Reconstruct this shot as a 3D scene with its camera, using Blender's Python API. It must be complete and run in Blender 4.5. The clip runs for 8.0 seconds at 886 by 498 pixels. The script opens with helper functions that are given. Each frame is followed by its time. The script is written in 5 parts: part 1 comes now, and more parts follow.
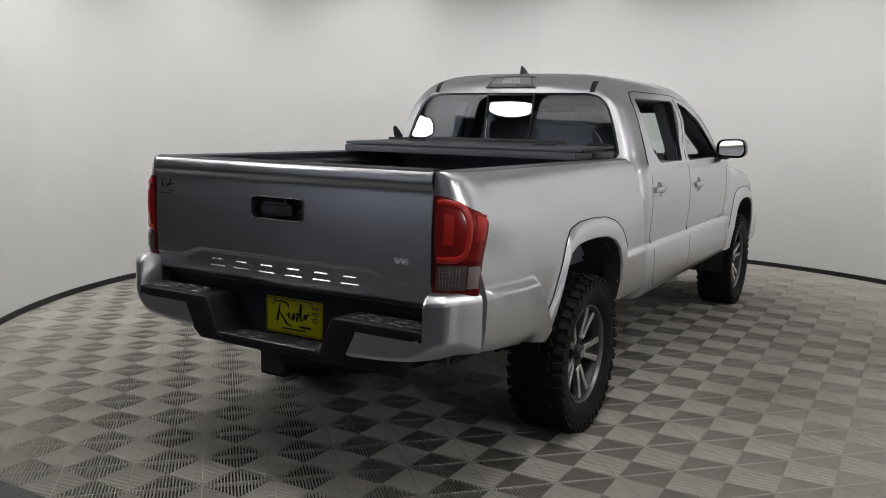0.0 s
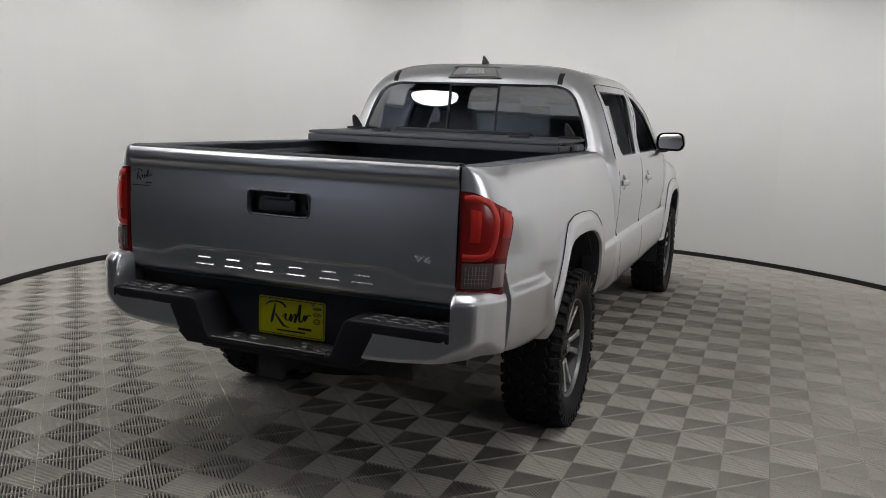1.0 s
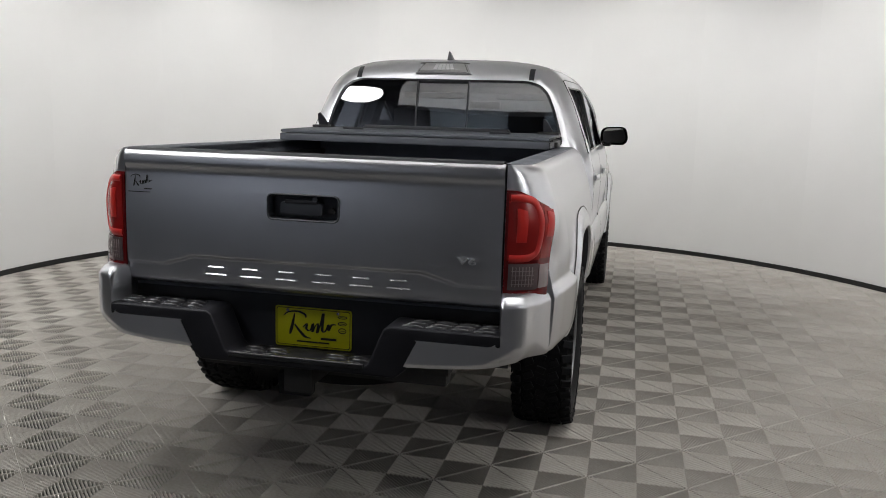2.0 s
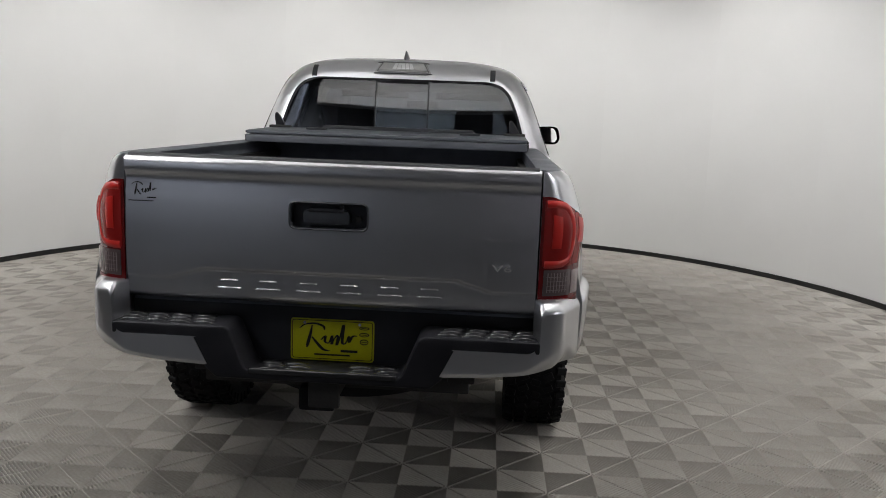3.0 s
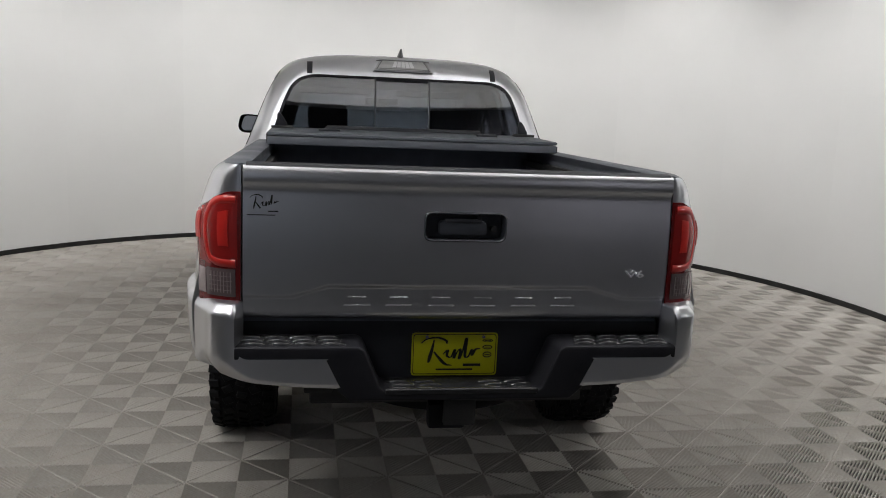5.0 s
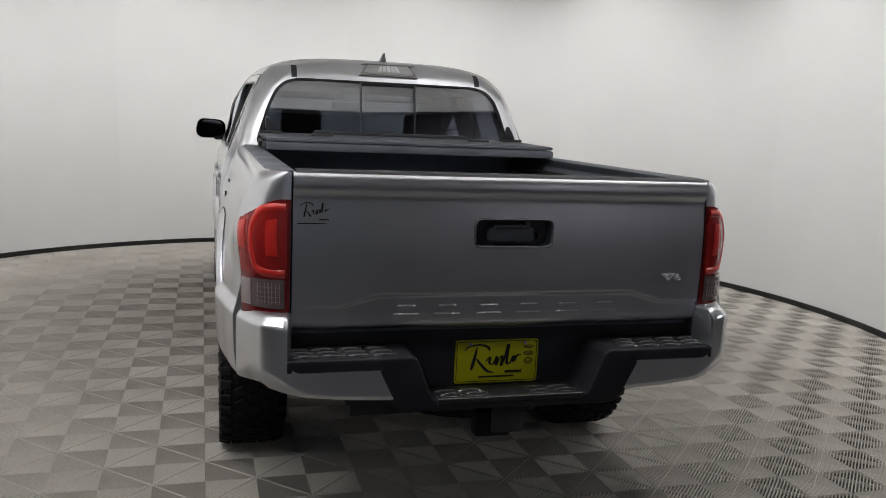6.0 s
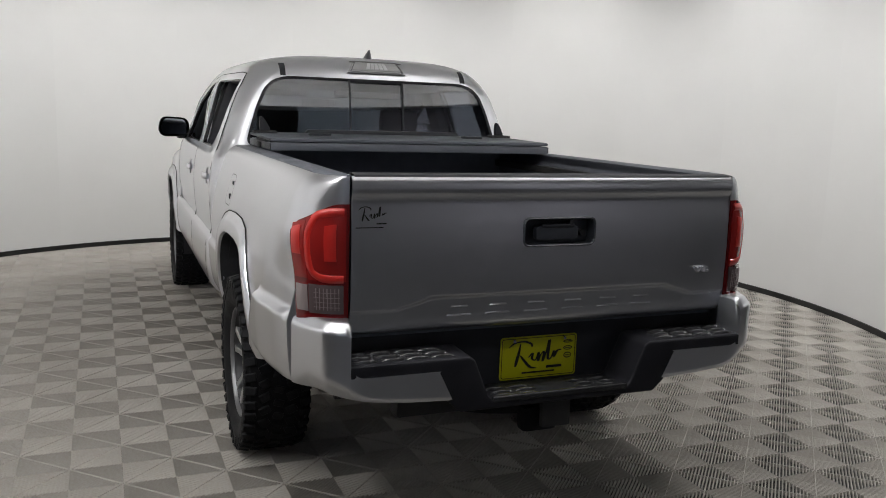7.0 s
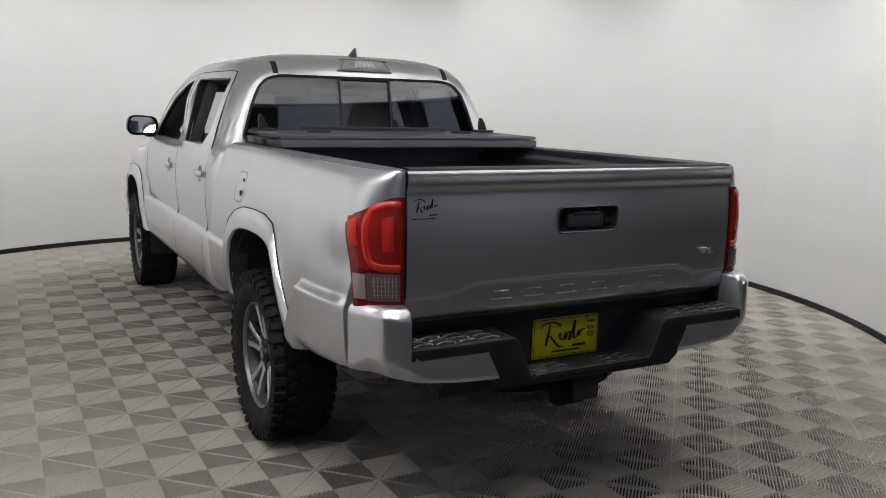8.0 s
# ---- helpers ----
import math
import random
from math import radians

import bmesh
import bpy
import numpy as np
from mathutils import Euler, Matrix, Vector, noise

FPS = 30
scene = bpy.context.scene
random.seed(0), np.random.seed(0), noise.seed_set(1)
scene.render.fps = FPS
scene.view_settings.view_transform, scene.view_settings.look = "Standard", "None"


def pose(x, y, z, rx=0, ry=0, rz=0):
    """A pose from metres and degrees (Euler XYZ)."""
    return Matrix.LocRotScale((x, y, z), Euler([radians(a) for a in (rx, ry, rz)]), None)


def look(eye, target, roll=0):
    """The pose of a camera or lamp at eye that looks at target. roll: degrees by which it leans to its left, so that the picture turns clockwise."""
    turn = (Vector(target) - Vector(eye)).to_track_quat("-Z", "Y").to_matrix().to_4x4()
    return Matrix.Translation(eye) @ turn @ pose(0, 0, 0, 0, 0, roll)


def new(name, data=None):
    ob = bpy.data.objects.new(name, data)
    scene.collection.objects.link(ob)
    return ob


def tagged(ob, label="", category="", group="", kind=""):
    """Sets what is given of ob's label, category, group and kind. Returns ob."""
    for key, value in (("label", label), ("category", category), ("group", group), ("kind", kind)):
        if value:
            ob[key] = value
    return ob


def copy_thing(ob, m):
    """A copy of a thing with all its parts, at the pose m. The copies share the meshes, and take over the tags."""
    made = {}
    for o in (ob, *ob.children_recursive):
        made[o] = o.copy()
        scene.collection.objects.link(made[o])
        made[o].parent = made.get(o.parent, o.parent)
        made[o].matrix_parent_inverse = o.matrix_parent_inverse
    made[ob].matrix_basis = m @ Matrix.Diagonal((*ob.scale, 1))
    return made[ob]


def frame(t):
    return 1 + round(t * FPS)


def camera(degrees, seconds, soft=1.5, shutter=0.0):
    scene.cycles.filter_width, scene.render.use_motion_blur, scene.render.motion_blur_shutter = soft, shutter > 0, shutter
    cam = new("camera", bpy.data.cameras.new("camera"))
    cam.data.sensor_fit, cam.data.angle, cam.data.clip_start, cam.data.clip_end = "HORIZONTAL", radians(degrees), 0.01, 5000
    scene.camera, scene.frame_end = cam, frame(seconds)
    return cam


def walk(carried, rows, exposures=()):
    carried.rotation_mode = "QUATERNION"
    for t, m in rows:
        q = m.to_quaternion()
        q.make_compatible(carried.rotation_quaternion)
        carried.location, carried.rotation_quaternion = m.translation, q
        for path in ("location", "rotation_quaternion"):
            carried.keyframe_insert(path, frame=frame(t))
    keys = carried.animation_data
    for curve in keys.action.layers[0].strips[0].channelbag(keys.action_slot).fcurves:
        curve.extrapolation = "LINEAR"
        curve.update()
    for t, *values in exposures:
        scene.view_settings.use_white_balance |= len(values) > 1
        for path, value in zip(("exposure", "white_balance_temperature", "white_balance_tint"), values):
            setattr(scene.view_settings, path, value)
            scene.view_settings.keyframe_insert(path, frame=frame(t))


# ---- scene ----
cam = camera(56.4, 8.0, soft=0.95)
PATH = [
    (0, (2.218, -2.588, 1.458), (1.236, -0.871, 1.16), 1.3),
    (0.5, (1.959, -2.603, 1.467), (1.113, -0.816, 1.163), 1.5),
    (1, (1.698, -2.713, 1.462), (0.986, -0.872, 1.142), 2.3),
    (1.5, (1.401, -2.838, 1.469), (0.832, -0.948, 1.148), 2.3),
    (2, (1.121, -2.794, 1.447), (0.693, -0.866, 1.128), 1.7),
    (2.2, (1.017, -2.781, 1.469), (0.651, -0.841, 1.144), 2.0),
    (3.3, (0.358, -2.841, 1.469), (0.325, -0.867, 1.147), 1.6),
    (3.5, (0.251, -2.777, 1.456), (0.246, -0.803, 1.132), 1.2),
    (4, (-0.004, -2.704, 1.467), (0.093, -0.732, 1.148), 1.7),
    (4.5, (-0.305, -2.751, 1.471), (-0.108, -0.786, 1.157), 1.6),
    (5, (-0.528, -2.701, 1.481), (-0.192, -0.757, 1.153), 2.4),
    (5.2, (-0.629, -2.647, 1.476), (-0.266, -0.707, 1.152), 2.3),
    (6.3, (-1.133, -2.568, 1.466), (-0.503, -0.695, 1.151), 2.5),
    (6.5, (-1.243, -2.585, 1.487), (-0.581, -0.725, 1.162), 2.3),
    (7, (-1.414, -2.441, 1.487), (-0.654, -0.619, 1.163), 1.9),
    (7.5, (-1.631, -2.403, 1.485), (-0.747, -0.639, 1.16), 1.7),
    (8, (-1.879, -2.408, 1.485), (-0.932, -0.678, 1.153), 1.3),
]
walk(cam, [(t, look(eye, target, roll)) for t, eye, target, roll in PATH], [(0, -0.18), (0.5, -0.2), (1.0, -0.20), (1.2, -0.20), (1.5, 0.08), (2.0, 0.16), (3.5, 0.01), (8, 0.03)])

# ---- light ----
world = bpy.data.worlds.new("world")
scene.world = world
world.use_nodes = True
world.node_tree.nodes["Background"].inputs[0].default_value = (0.05, 0.05, 0.05, 1)
world.node_tree.nodes["Background"].inputs[1].default_value = 0.2
scene.view_settings.exposure = 0.0
CX, CY, RADIUS = 0.0, 3.07, 4.0      # the round booth


def area_lamp(name, place, target, size, watts, colour=(1, 1, 1), shape="DISK", size_y=None):
    data = bpy.data.lights.new(name, "AREA")
    data.shape, data.size, data.energy, data.color = shape, size, watts, colour
    if size_y:
        data.size_y = size_y
    ob = new(name, data)
    ob.matrix_world = look(place, target)
    return ob


COVE = 12     # added strip lights under the ceiling's edge, unseen, to brighten the wall
for k in range(COVE):
    a = radians(-90 + 360 * k / COVE)
    c, s_ = math.cos(a), math.sin(a)
    over_opening = s_ < -0.8
    washer = area_lamp("wall_fill_light", (CX + 2.5 * c, CY + 2.5 * s_, 3.66), (CX + 4.0 * c, CY + 4.0 * s_, 2.5 if over_opening else 0.95), 1.2, 17 if over_opening else 8.6, (1.0, 0.995, 0.995), "RECTANGLE", 0.5)
    washer.data.spread = radians(80)
for x, y, watts, colour in ((3.2, -4.2, 52, (0.94, 0.92, 1.0)), (-3.2, -4.2, 73, (0.80, 0.87, 1.0))):      # added unseen lamps washing the hall's south wall, to brighten the tailgate's reflection
    wash = area_lamp("hall_fill_light", (x, y, 4.3), (x, -6.0, 2.5), 1.2, watts, colour)
    wash.data.spread = radians(95)
for x in (-1.2, 1.2):      # added lamps above the opening, unseen, to brighten roof edge and floor
    area_lamp("ceiling_fill_light", (x, -0.2, 3.76), (x, -0.2, 0), 1.2, 7.0, (1.0, 0.99, 0.97))
RING = 10     # added unseen lamps near the wall, shining down to brighten the floor
for k in range(RING):
    a = radians(-63 + 306 * k / (RING - 1))
    x, y = CX + 3.5 * math.cos(a), CY + 3.5 * math.sin(a)
    lamp = area_lamp("ceiling_fill_light", (x, y, 3.76), (x, y, 0), 0.6, 11.5 if math.sin(a) < -0.3 else 6.0, (1.0, 0.99, 0.97))
    lamp.data.spread = radians(95)
# round lamps; the third, on the right, is an added fill out of view
LAMPS = [((-1.79, -1.38, 2.86), 0.50, 3.5, (-1.0, -0.3, 0)), ((-2.08, -0.18, 2.14), 0.25, 4, (-1.0, 1.2, 0.8)), ((3.85, -1.1, 1.93), 0.42, 7, (1.2, 1.0, 0.8))]
for place, size, watts, aim in LAMPS:
    area_lamp("round_lamp_light", place, aim, size, watts, (1.0, 1.0, 1.0))


# ---- materials ----
def material(name, colour, rough=0.5, metal=0.0, **more):
    m = bpy.data.materials.new(name)
    m.use_nodes = True
    b = m.node_tree.nodes["Principled BSDF"]
    b.inputs["Base Color"].default_value = (*colour, 1)
    b.inputs["Roughness"].default_value = rough
    b.inputs["Metallic"].default_value = metal
    for key, value in more.items():
        b.inputs[key.replace("_", " ")].default_value = value
    return m


def vary(m, colour_a, colour_b, scale=8.0, fine=120.0, bump=0.1, rough=None, stretch=(1, 1, 1), spread=(0.35, 0.65)):
    """Two scales of noise in colour and relief."""
    n, l = m.node_tree.nodes, m.node_tree.links
    b = n["Principled BSDF"]
    co, mp = n.new("ShaderNodeTexCoord"), n.new("ShaderNodeMapping")
    mp.inputs["Scale"].default_value = stretch
    l.new(co.outputs["Object"], mp.inputs["Vector"])
    big, small = n.new("ShaderNodeTexNoise"), n.new("ShaderNodeTexNoise")
    big.inputs["Scale"].default_value, small.inputs["Scale"].default_value = scale, fine
    big.inputs["Detail"].default_value, small.inputs["Detail"].default_value = 5, 3
    for tex in (big, small):
        l.new(mp.outputs[0], tex.inputs["Vector"])
    mix = n.new("ShaderNodeMath")
    mix.operation = "MULTIPLY_ADD"
    mix.inputs[1].default_value = 0.35
    l.new(small.outputs["Fac"], mix.inputs[0])
    scaled = n.new("ShaderNodeMath")
    scaled.operation = "MULTIPLY"
    scaled.inputs[1].default_value = 0.65
    l.new(big.outputs["Fac"], scaled.inputs[0])
    l.new(scaled.outputs[0], mix.inputs[2])
    ramp = n.new("ShaderNodeValToRGB")
    ramp.color_ramp.elements[0].position, ramp.color_ramp.elements[1].position = spread
    ramp.color_ramp.elements[0].color, ramp.color_ramp.elements[1].color = (*colour_a, 1), (*colour_b, 1)
    l.new(mix.outputs[0], ramp.inputs[0])
    l.new(ramp.outputs[0], b.inputs["Base Color"])
    if bump:
        bp = n.new("ShaderNodeBump")
        bp.inputs["Strength"].default_value, bp.inputs["Distance"].default_value = bump, 0.002
        l.new(small.outputs["Fac"], bp.inputs["Height"])
        l.new(bp.outputs[0], b.inputs["Normal"])
    if rough:
        mr = n.new("ShaderNodeMapRange")
        mr.inputs["To Min"].default_value, mr.inputs["To Max"].default_value = rough
        mr.inputs["From Min"].default_value, mr.inputs["From Max"].default_value = 0.35, 0.65
        l.new(big.outputs["Fac"], mr.inputs["Value"])
        l.new(mr.outputs[0], b.inputs["Roughness"])
    return m


PAINT = vary(material("silver_paint", (0.5, 0.5, 0.51), 0.24, 0.95, Coat_Weight=0.8, Coat_Roughness=0.05), (0.648, 0.655, 0.695), (0.693, 0.70, 0.74), 3.0, 900.0, 0.0, (0.28, 0.31))
WHITE_WALL = vary(material("white_wall", (0.78, 0.775, 0.76), 0.6), (0.735, 0.73, 0.715), (0.80, 0.795, 0.78), 0.5, 3.0, 0.0, (0.5, 0.7))
PANEL_MAT = vary(material("white_wall_panel", (0.78, 0.775, 0.76), 0.55), (0.735, 0.73, 0.72), (0.785, 0.78, 0.77), 0.45, 2.2, 0.0, (0.5, 0.68), (1, 1, 1), (0.3, 0.7))
# each panel a little lighter or darker than the next
pn, pl = PANEL_MAT.node_tree.nodes, PANEL_MAT.node_tree.links
info, span, tint = pn.new("ShaderNodeObjectInfo"), pn.new("ShaderNodeMapRange"), pn.new("ShaderNodeHueSaturation")
span.inputs["To Min"].default_value, span.inputs["To Max"].default_value = 0.988, 1.006
pl.new(info.outputs["Random"], span.inputs["Value"])
pl.new(span.outputs[0], tint.inputs["Value"])
base = pn["Principled BSDF"].inputs["Base Color"]
pl.new(base.links[0].from_socket, tint.inputs["Color"])
pl.new(tint.outputs[0], base)
# unseen ceiling, made pale as a reflector for the truck's roof edge
CEILING_MAT = vary(material("pale_ceiling", (0.78, 0.78, 0.77), 0.8), (0.75, 0.75, 0.74), (0.81, 0.81, 0.80), 1.2, 50.0, 0.05)
DARK_WALL = vary(material("dark_studio_wall", (0.2, 0.2, 0.205), 0.8), (0.175, 0.175, 0.18), (0.235, 0.235, 0.24), 1.5, 40.0, 0.1)
TILE_MAT = vary(material("grey_floor_plastic", (0.15, 0.142, 0.128), 0.6, 0.0, Specular_IOR_Level=0.12), (0.345, 0.322, 0.290), (0.445, 0.426, 0.392), 1.6, 70.0, 0.0, (0.55, 0.68))
SLAB_MAT = vary(material("dark_subfloor", (0.02, 0.02, 0.02), 0.8), (0.012, 0.012, 0.012), (0.03, 0.029, 0.027), 4.0, 90.0, 0.1)
# unseen floor outside the booth, made dark for the gate and bumper to reflect
CONCRETE = vary(material("hall_concrete", (0.12, 0.12, 0.12), 0.7), (0.045, 0.045, 0.046), (0.07, 0.069, 0.068), 1.2, 60.0, 0.1, (0.6, 0.8))
BASE_MAT = vary(material("black_baseboard", (0.012, 0.012, 0.012), 0.5), (0.008, 0.008, 0.008), (0.018, 0.018, 0.018), 6.0, 90.0, 0.05)
BLACK_PLASTIC = vary(material("textured_black_plastic", (0.015, 0.016, 0.020), 0.45, 0.0, Specular_IOR_Level=0.4), (0.020, 0.021, 0.026), (0.030, 0.031, 0.038), 12.0, 420.0, 0.3, (0.36, 0.52))
STEP_PLASTIC = vary(material("smooth_black_step_plastic", (0.03, 0.03, 0.034), 0.45, 0.0, Specular_IOR_Level=0.14), (0.018, 0.018, 0.022), (0.026, 0.026, 0.031), 10.0, 300.0, 0.08, (0.40, 0.52))
LIP_MAT = material("polished_step_lip", (0.02, 0.02, 0.023), 0.25, 0.0, Specular_IOR_Level=0.7)
# step ridges: coat made extra strong to bring out glints along their edges
RIDGE_MAT = material("glinting_ridge_plastic", (0.022, 0.022, 0.025), 0.4, 0.0, Specular_IOR_Level=0.2, Coat_Weight=1.0, Coat_Roughness=0.08, Coat_IOR=1.8)
HANDLE_MAT = vary(material("satin_slate_plastic", (0.04, 0.044, 0.054), 0.4), (0.036, 0.040, 0.050), (0.048, 0.053, 0.064), 20.0, 300.0, 0.05, (0.34, 0.46))
GLOSS_BLACK = material("glossy_black_plastic", (0.016, 0.016, 0.019), 0.22)
RUBBER = vary(material("tyre_rubber", (0.010, 0.010, 0.011), 0.6, 0.0, Specular_IOR_Level=0.12), (0.009, 0.009, 0.010), (0.017, 0.017, 0.019), 9.0, 220.0, 0.3, (0.5, 0.7))
WELL_MAT = vary(material("black_wheel_well_liner", (0.014, 0.014, 0.017), 0.9), (0.022, 0.022, 0.025), (0.034, 0.034, 0.038), 7.0, 140.0, 0.2)
UNDER_MAT = vary(material("dark_chassis_steel", (0.02, 0.02, 0.022), 0.7, 0.2), (0.022, 0.022, 0.024), (0.038, 0.037, 0.037), 7.0, 140.0, 0.3)
# black liner, its colour lifted to stand for lens haze over the bed
LINER_MAT = vary(material("black_bed_liner", (0.045, 0.05, 0.062), 0.7), (0.115, 0.124, 0.150), (0.155, 0.166, 0.196), 14.0, 300.0, 0.5)
COVER_MAT = vary(material("black_vinyl_cover", (0.075, 0.082, 0.10), 0.45), (0.080, 0.087, 0.106), (0.108, 0.116, 0.138), 6.0, 500.0, 0.25, (0.42, 0.58))
ALLOY = vary(material("machined_alloy", (0.72, 0.72, 0.73), 0.28, 1.0), (0.66, 0.66, 0.67), (0.78, 0.78, 0.79), 20.0, 300.0, 0.02)
ALLOY_DARK = material("dark_grey_alloy", (0.045, 0.045, 0.048), 0.35, 0.6)
ALLOY_LIP = material("grey_rim_lip", (0.22, 0.22, 0.23), 0.42, 0.8)
BARREL_MAT = material("dark_alloy_barrel", (0.05, 0.05, 0.053), 0.45, 0.6)
FIN_MAT = material("dark_grey_paint", (0.09, 0.09, 0.095), 0.3, 0.5)
BADGE = material("satin_chrome", (0.9, 0.9, 0.91), 0.3, 1.0)
CHROME = material("chrome", (0.8, 0.8, 0.81), 0.1, 1.0)
RED_MID = material("mid_red_lens", (0.26, 0.012, 0.011), 0.24, 0.0, Coat_Weight=0.3, Coat_Roughness=0.1)
RED_LENS = material("red_lens", (0.50, 0.020, 0.015), 0.3, 0.0, Coat_Weight=0.3, Coat_Roughness=0.1)
RED_DEEP = material("dark_red_lens", (0.13, 0.007, 0.008), 0.2, 0.0, Coat_Weight=0.3, Coat_Roughness=0.1)
CLEAR_LENS = material("smoky_clear_lens", (0.12, 0.088, 0.09), 0.26, 0.2, Coat_Weight=0.5)
SIDE_LENS = material("pale_side_lens", (0.30, 0.245, 0.245), 0.26, 0.2, Coat_Weight=0.5)
BRAKE_BODY = material("grey_lamp_body", (0.45, 0.45, 0.455), 0.3, 0.3, Coat_Weight=0.4)
BRAKE_LENS = material("pale_clear_lens", (0.70, 0.70, 0.71), 0.4, 0.0, Coat_Weight=0.5)
BRAKE_RIM = material("dull_grey_lamp_rim", (0.17, 0.17, 0.178), 0.5)
YELLOW = vary(material("yellow_plate", (0.6, 0.58, 0.01), 0.4), (0.55, 0.53, 0.006), (0.63, 0.61, 0.012), 9.0, 200.0, 0.02)
INK = material("black_ink", (0.012, 0.012, 0.01), 0.5)
# seat and cabin colours are lifted to stand for lens haze in the dark cab
SEAT_MAT = vary(material("dark_grey_seat_cloth", (0.02, 0.02, 0.023), 0.9), (0.055, 0.057, 0.066), (0.085, 0.088, 0.10), 20.0, 300.0, 0.3)
CABIN_MAT = vary(material("dark_cabin_plastic", (0.022, 0.023, 0.028), 0.7), (0.060, 0.062, 0.072), (0.088, 0.091, 0.105), 20.0, 300.0, 0.2)
GLASS = material("tinted_glass", (0.085, 0.098, 0.125), 0.0, 0.0, Transmission_Weight=1.0, IOR=1.8)
GLASS_LIGHT = material("light_tinted_glass", (0.74, 0.80, 0.79), 0.0, 0.0, Transmission_Weight=1.0, IOR=1.45)
MIRROR = material("mirror_glass", (0.85, 0.86, 0.87), 0.02, 1.0)
# darker copy for the left mirror: its dark reflection is put into the colour
MIRROR_DIM = material("dark_reflection_mirror_glass", (0.13, 0.14, 0.16), 0.03, 1.0)
EMIT = material("lamp_face", (1, 1, 1), 0.5, 0.0, Emission_Color=(1, 1, 0.98, 1), Emission_Strength=14.0)


# ---- building helpers ----
def finish(mesh, mat, angle=35):
    mesh.materials.append(mat)
    mesh.polygons.foreach_set("use_smooth", [True] * len(mesh.polygons))
    mesh.set_sharp_from_angle(angle=radians(angle))
    return mesh


def part(name, bm, mat, parent=None, label="", angle=35):
    """Links a bmesh as one mesh object, under a thing or a part."""
    bmesh.ops.recalc_face_normals(bm, faces=bm.faces[:])
    mesh = bpy.data.meshes.new(name)
    bm.to_mesh(mesh)
    bm.free()
    ob = new(name, finish(mesh, mat, angle))
    ob.parent = parent
    return tagged(ob, label)


def join(bm, other):
    mesh = bpy.data.meshes.new("tmp")
    other.to_mesh(mesh)
    other.free()
    bm.from_mesh(mesh)
    bpy.data.meshes.remove(mesh)
    return bm


def box(x0, x1, y0, y1, z0, z1, bevel=0.0, m=None, segments=2):
    bm = bmesh.new()
    bmesh.ops.create_cube(bm, size=1, matrix=Matrix.Translation(((x0 + x1) / 2, (y0 + y1) / 2, (z0 + z1) / 2)) @ Matrix.Diagonal((x1 - x0, y1 - y0, z1 - z0, 1)))
    if bevel:
        bmesh.ops.bevel(bm, geom=bm.edges, offset=bevel, segments=segments, affect="EDGES", profile=0.6)
    if m:
        bm.transform(m)
    return bm


def tube(p, q, r0, r1=None, n=16, caps=True):
    p, q = Vector(p), Vector(q)
    bm = bmesh.new()
    d = q - p
    m = Matrix.Translation((p + q) / 2) @ d.to_track_quat("Z", "Y").to_matrix().to_4x4()
    bmesh.ops.create_cone(bm, cap_ends=caps, segments=n, radius1=r0, radius2=r0 if r1 is None else r1, depth=d.length, matrix=m)
    return bm


def prism(points, axis, a, b, bevel=0.0, segments=2):
    """A closed outline in the plane across axis, drawn out from a to b along it. The points are (x, z) for 'y', (y, z) for 'x', (x, y) for 'z'."""
    def place(u, v, w):
        return (w, u, v) if axis == "x" else (u, w, v) if axis == "y" else (u, v, w)
    bm = bmesh.new()
    low, high = [bm.verts.new(place(u, v, a)) for u, v in points], [bm.verts.new(place(u, v, b)) for u, v in points]
    bm.faces.new(low), bm.faces.new(high)
    for i in range(len(points)):
        j = (i + 1) % len(points)
        bm.faces.new((low[i], low[j], high[j], high[i]))
    bmesh.ops.recalc_face_normals(bm, faces=bm.faces)
    if bevel:
        bmesh.ops.bevel(bm, geom=[e for e in bm.edges], offset=bevel, segments=segments, affect="EDGES", profile=0.6)
    return bm


def grid(rows, closed=False):
    """A sheet through rows of points."""
    bm = bmesh.new()
    made = [[bm.verts.new(p) for p in row] for row in rows]
    for a, b in zip(made, made[1:]):
        n = len(a)
        for i in range(n if closed else n - 1):
            j = (i + 1) % n
            bm.faces.new((a[i], a[j], b[j], b[i]))
    return bm


def facing(bm, out):
    """Turns the sheet's faces so that on the whole they look towards out."""
    bm.normal_update()
    if sum(f.normal.dot(Vector(out)) * f.calc_area() for f in bm.faces) < 0:
        bmesh.ops.reverse_faces(bm, faces=bm.faces[:])
    bm.normal_update()
    return bm


def thick(bm, depth, out=(0, -1, 0)):
    """Gives a sheet a thickness, inwards from the side that looks towards out."""
    facing(bm, out)
    old = bm.verts[:]
    sheet = bm.faces[:]
    rim = [(e.link_loops[0].vert, e.link_loops[0].link_loop_next.vert) for e in bm.edges if len(e.link_faces) == 1]
    back = {v: bm.verts.new(v.co - v.normal * depth) for v in old}
    for f in sheet:
        bm.faces.new([back[v] for v in reversed(f.verts)])
    for a, b in rim:
        bm.faces.new((b, a, back[a], back[b]))
    return bm


def mirrored(bm):
    bm.transform(Matrix.Diagonal((-1, 1, 1, 1)))
    bmesh.ops.reverse_faces(bm, faces=bm.faces)
    return bm


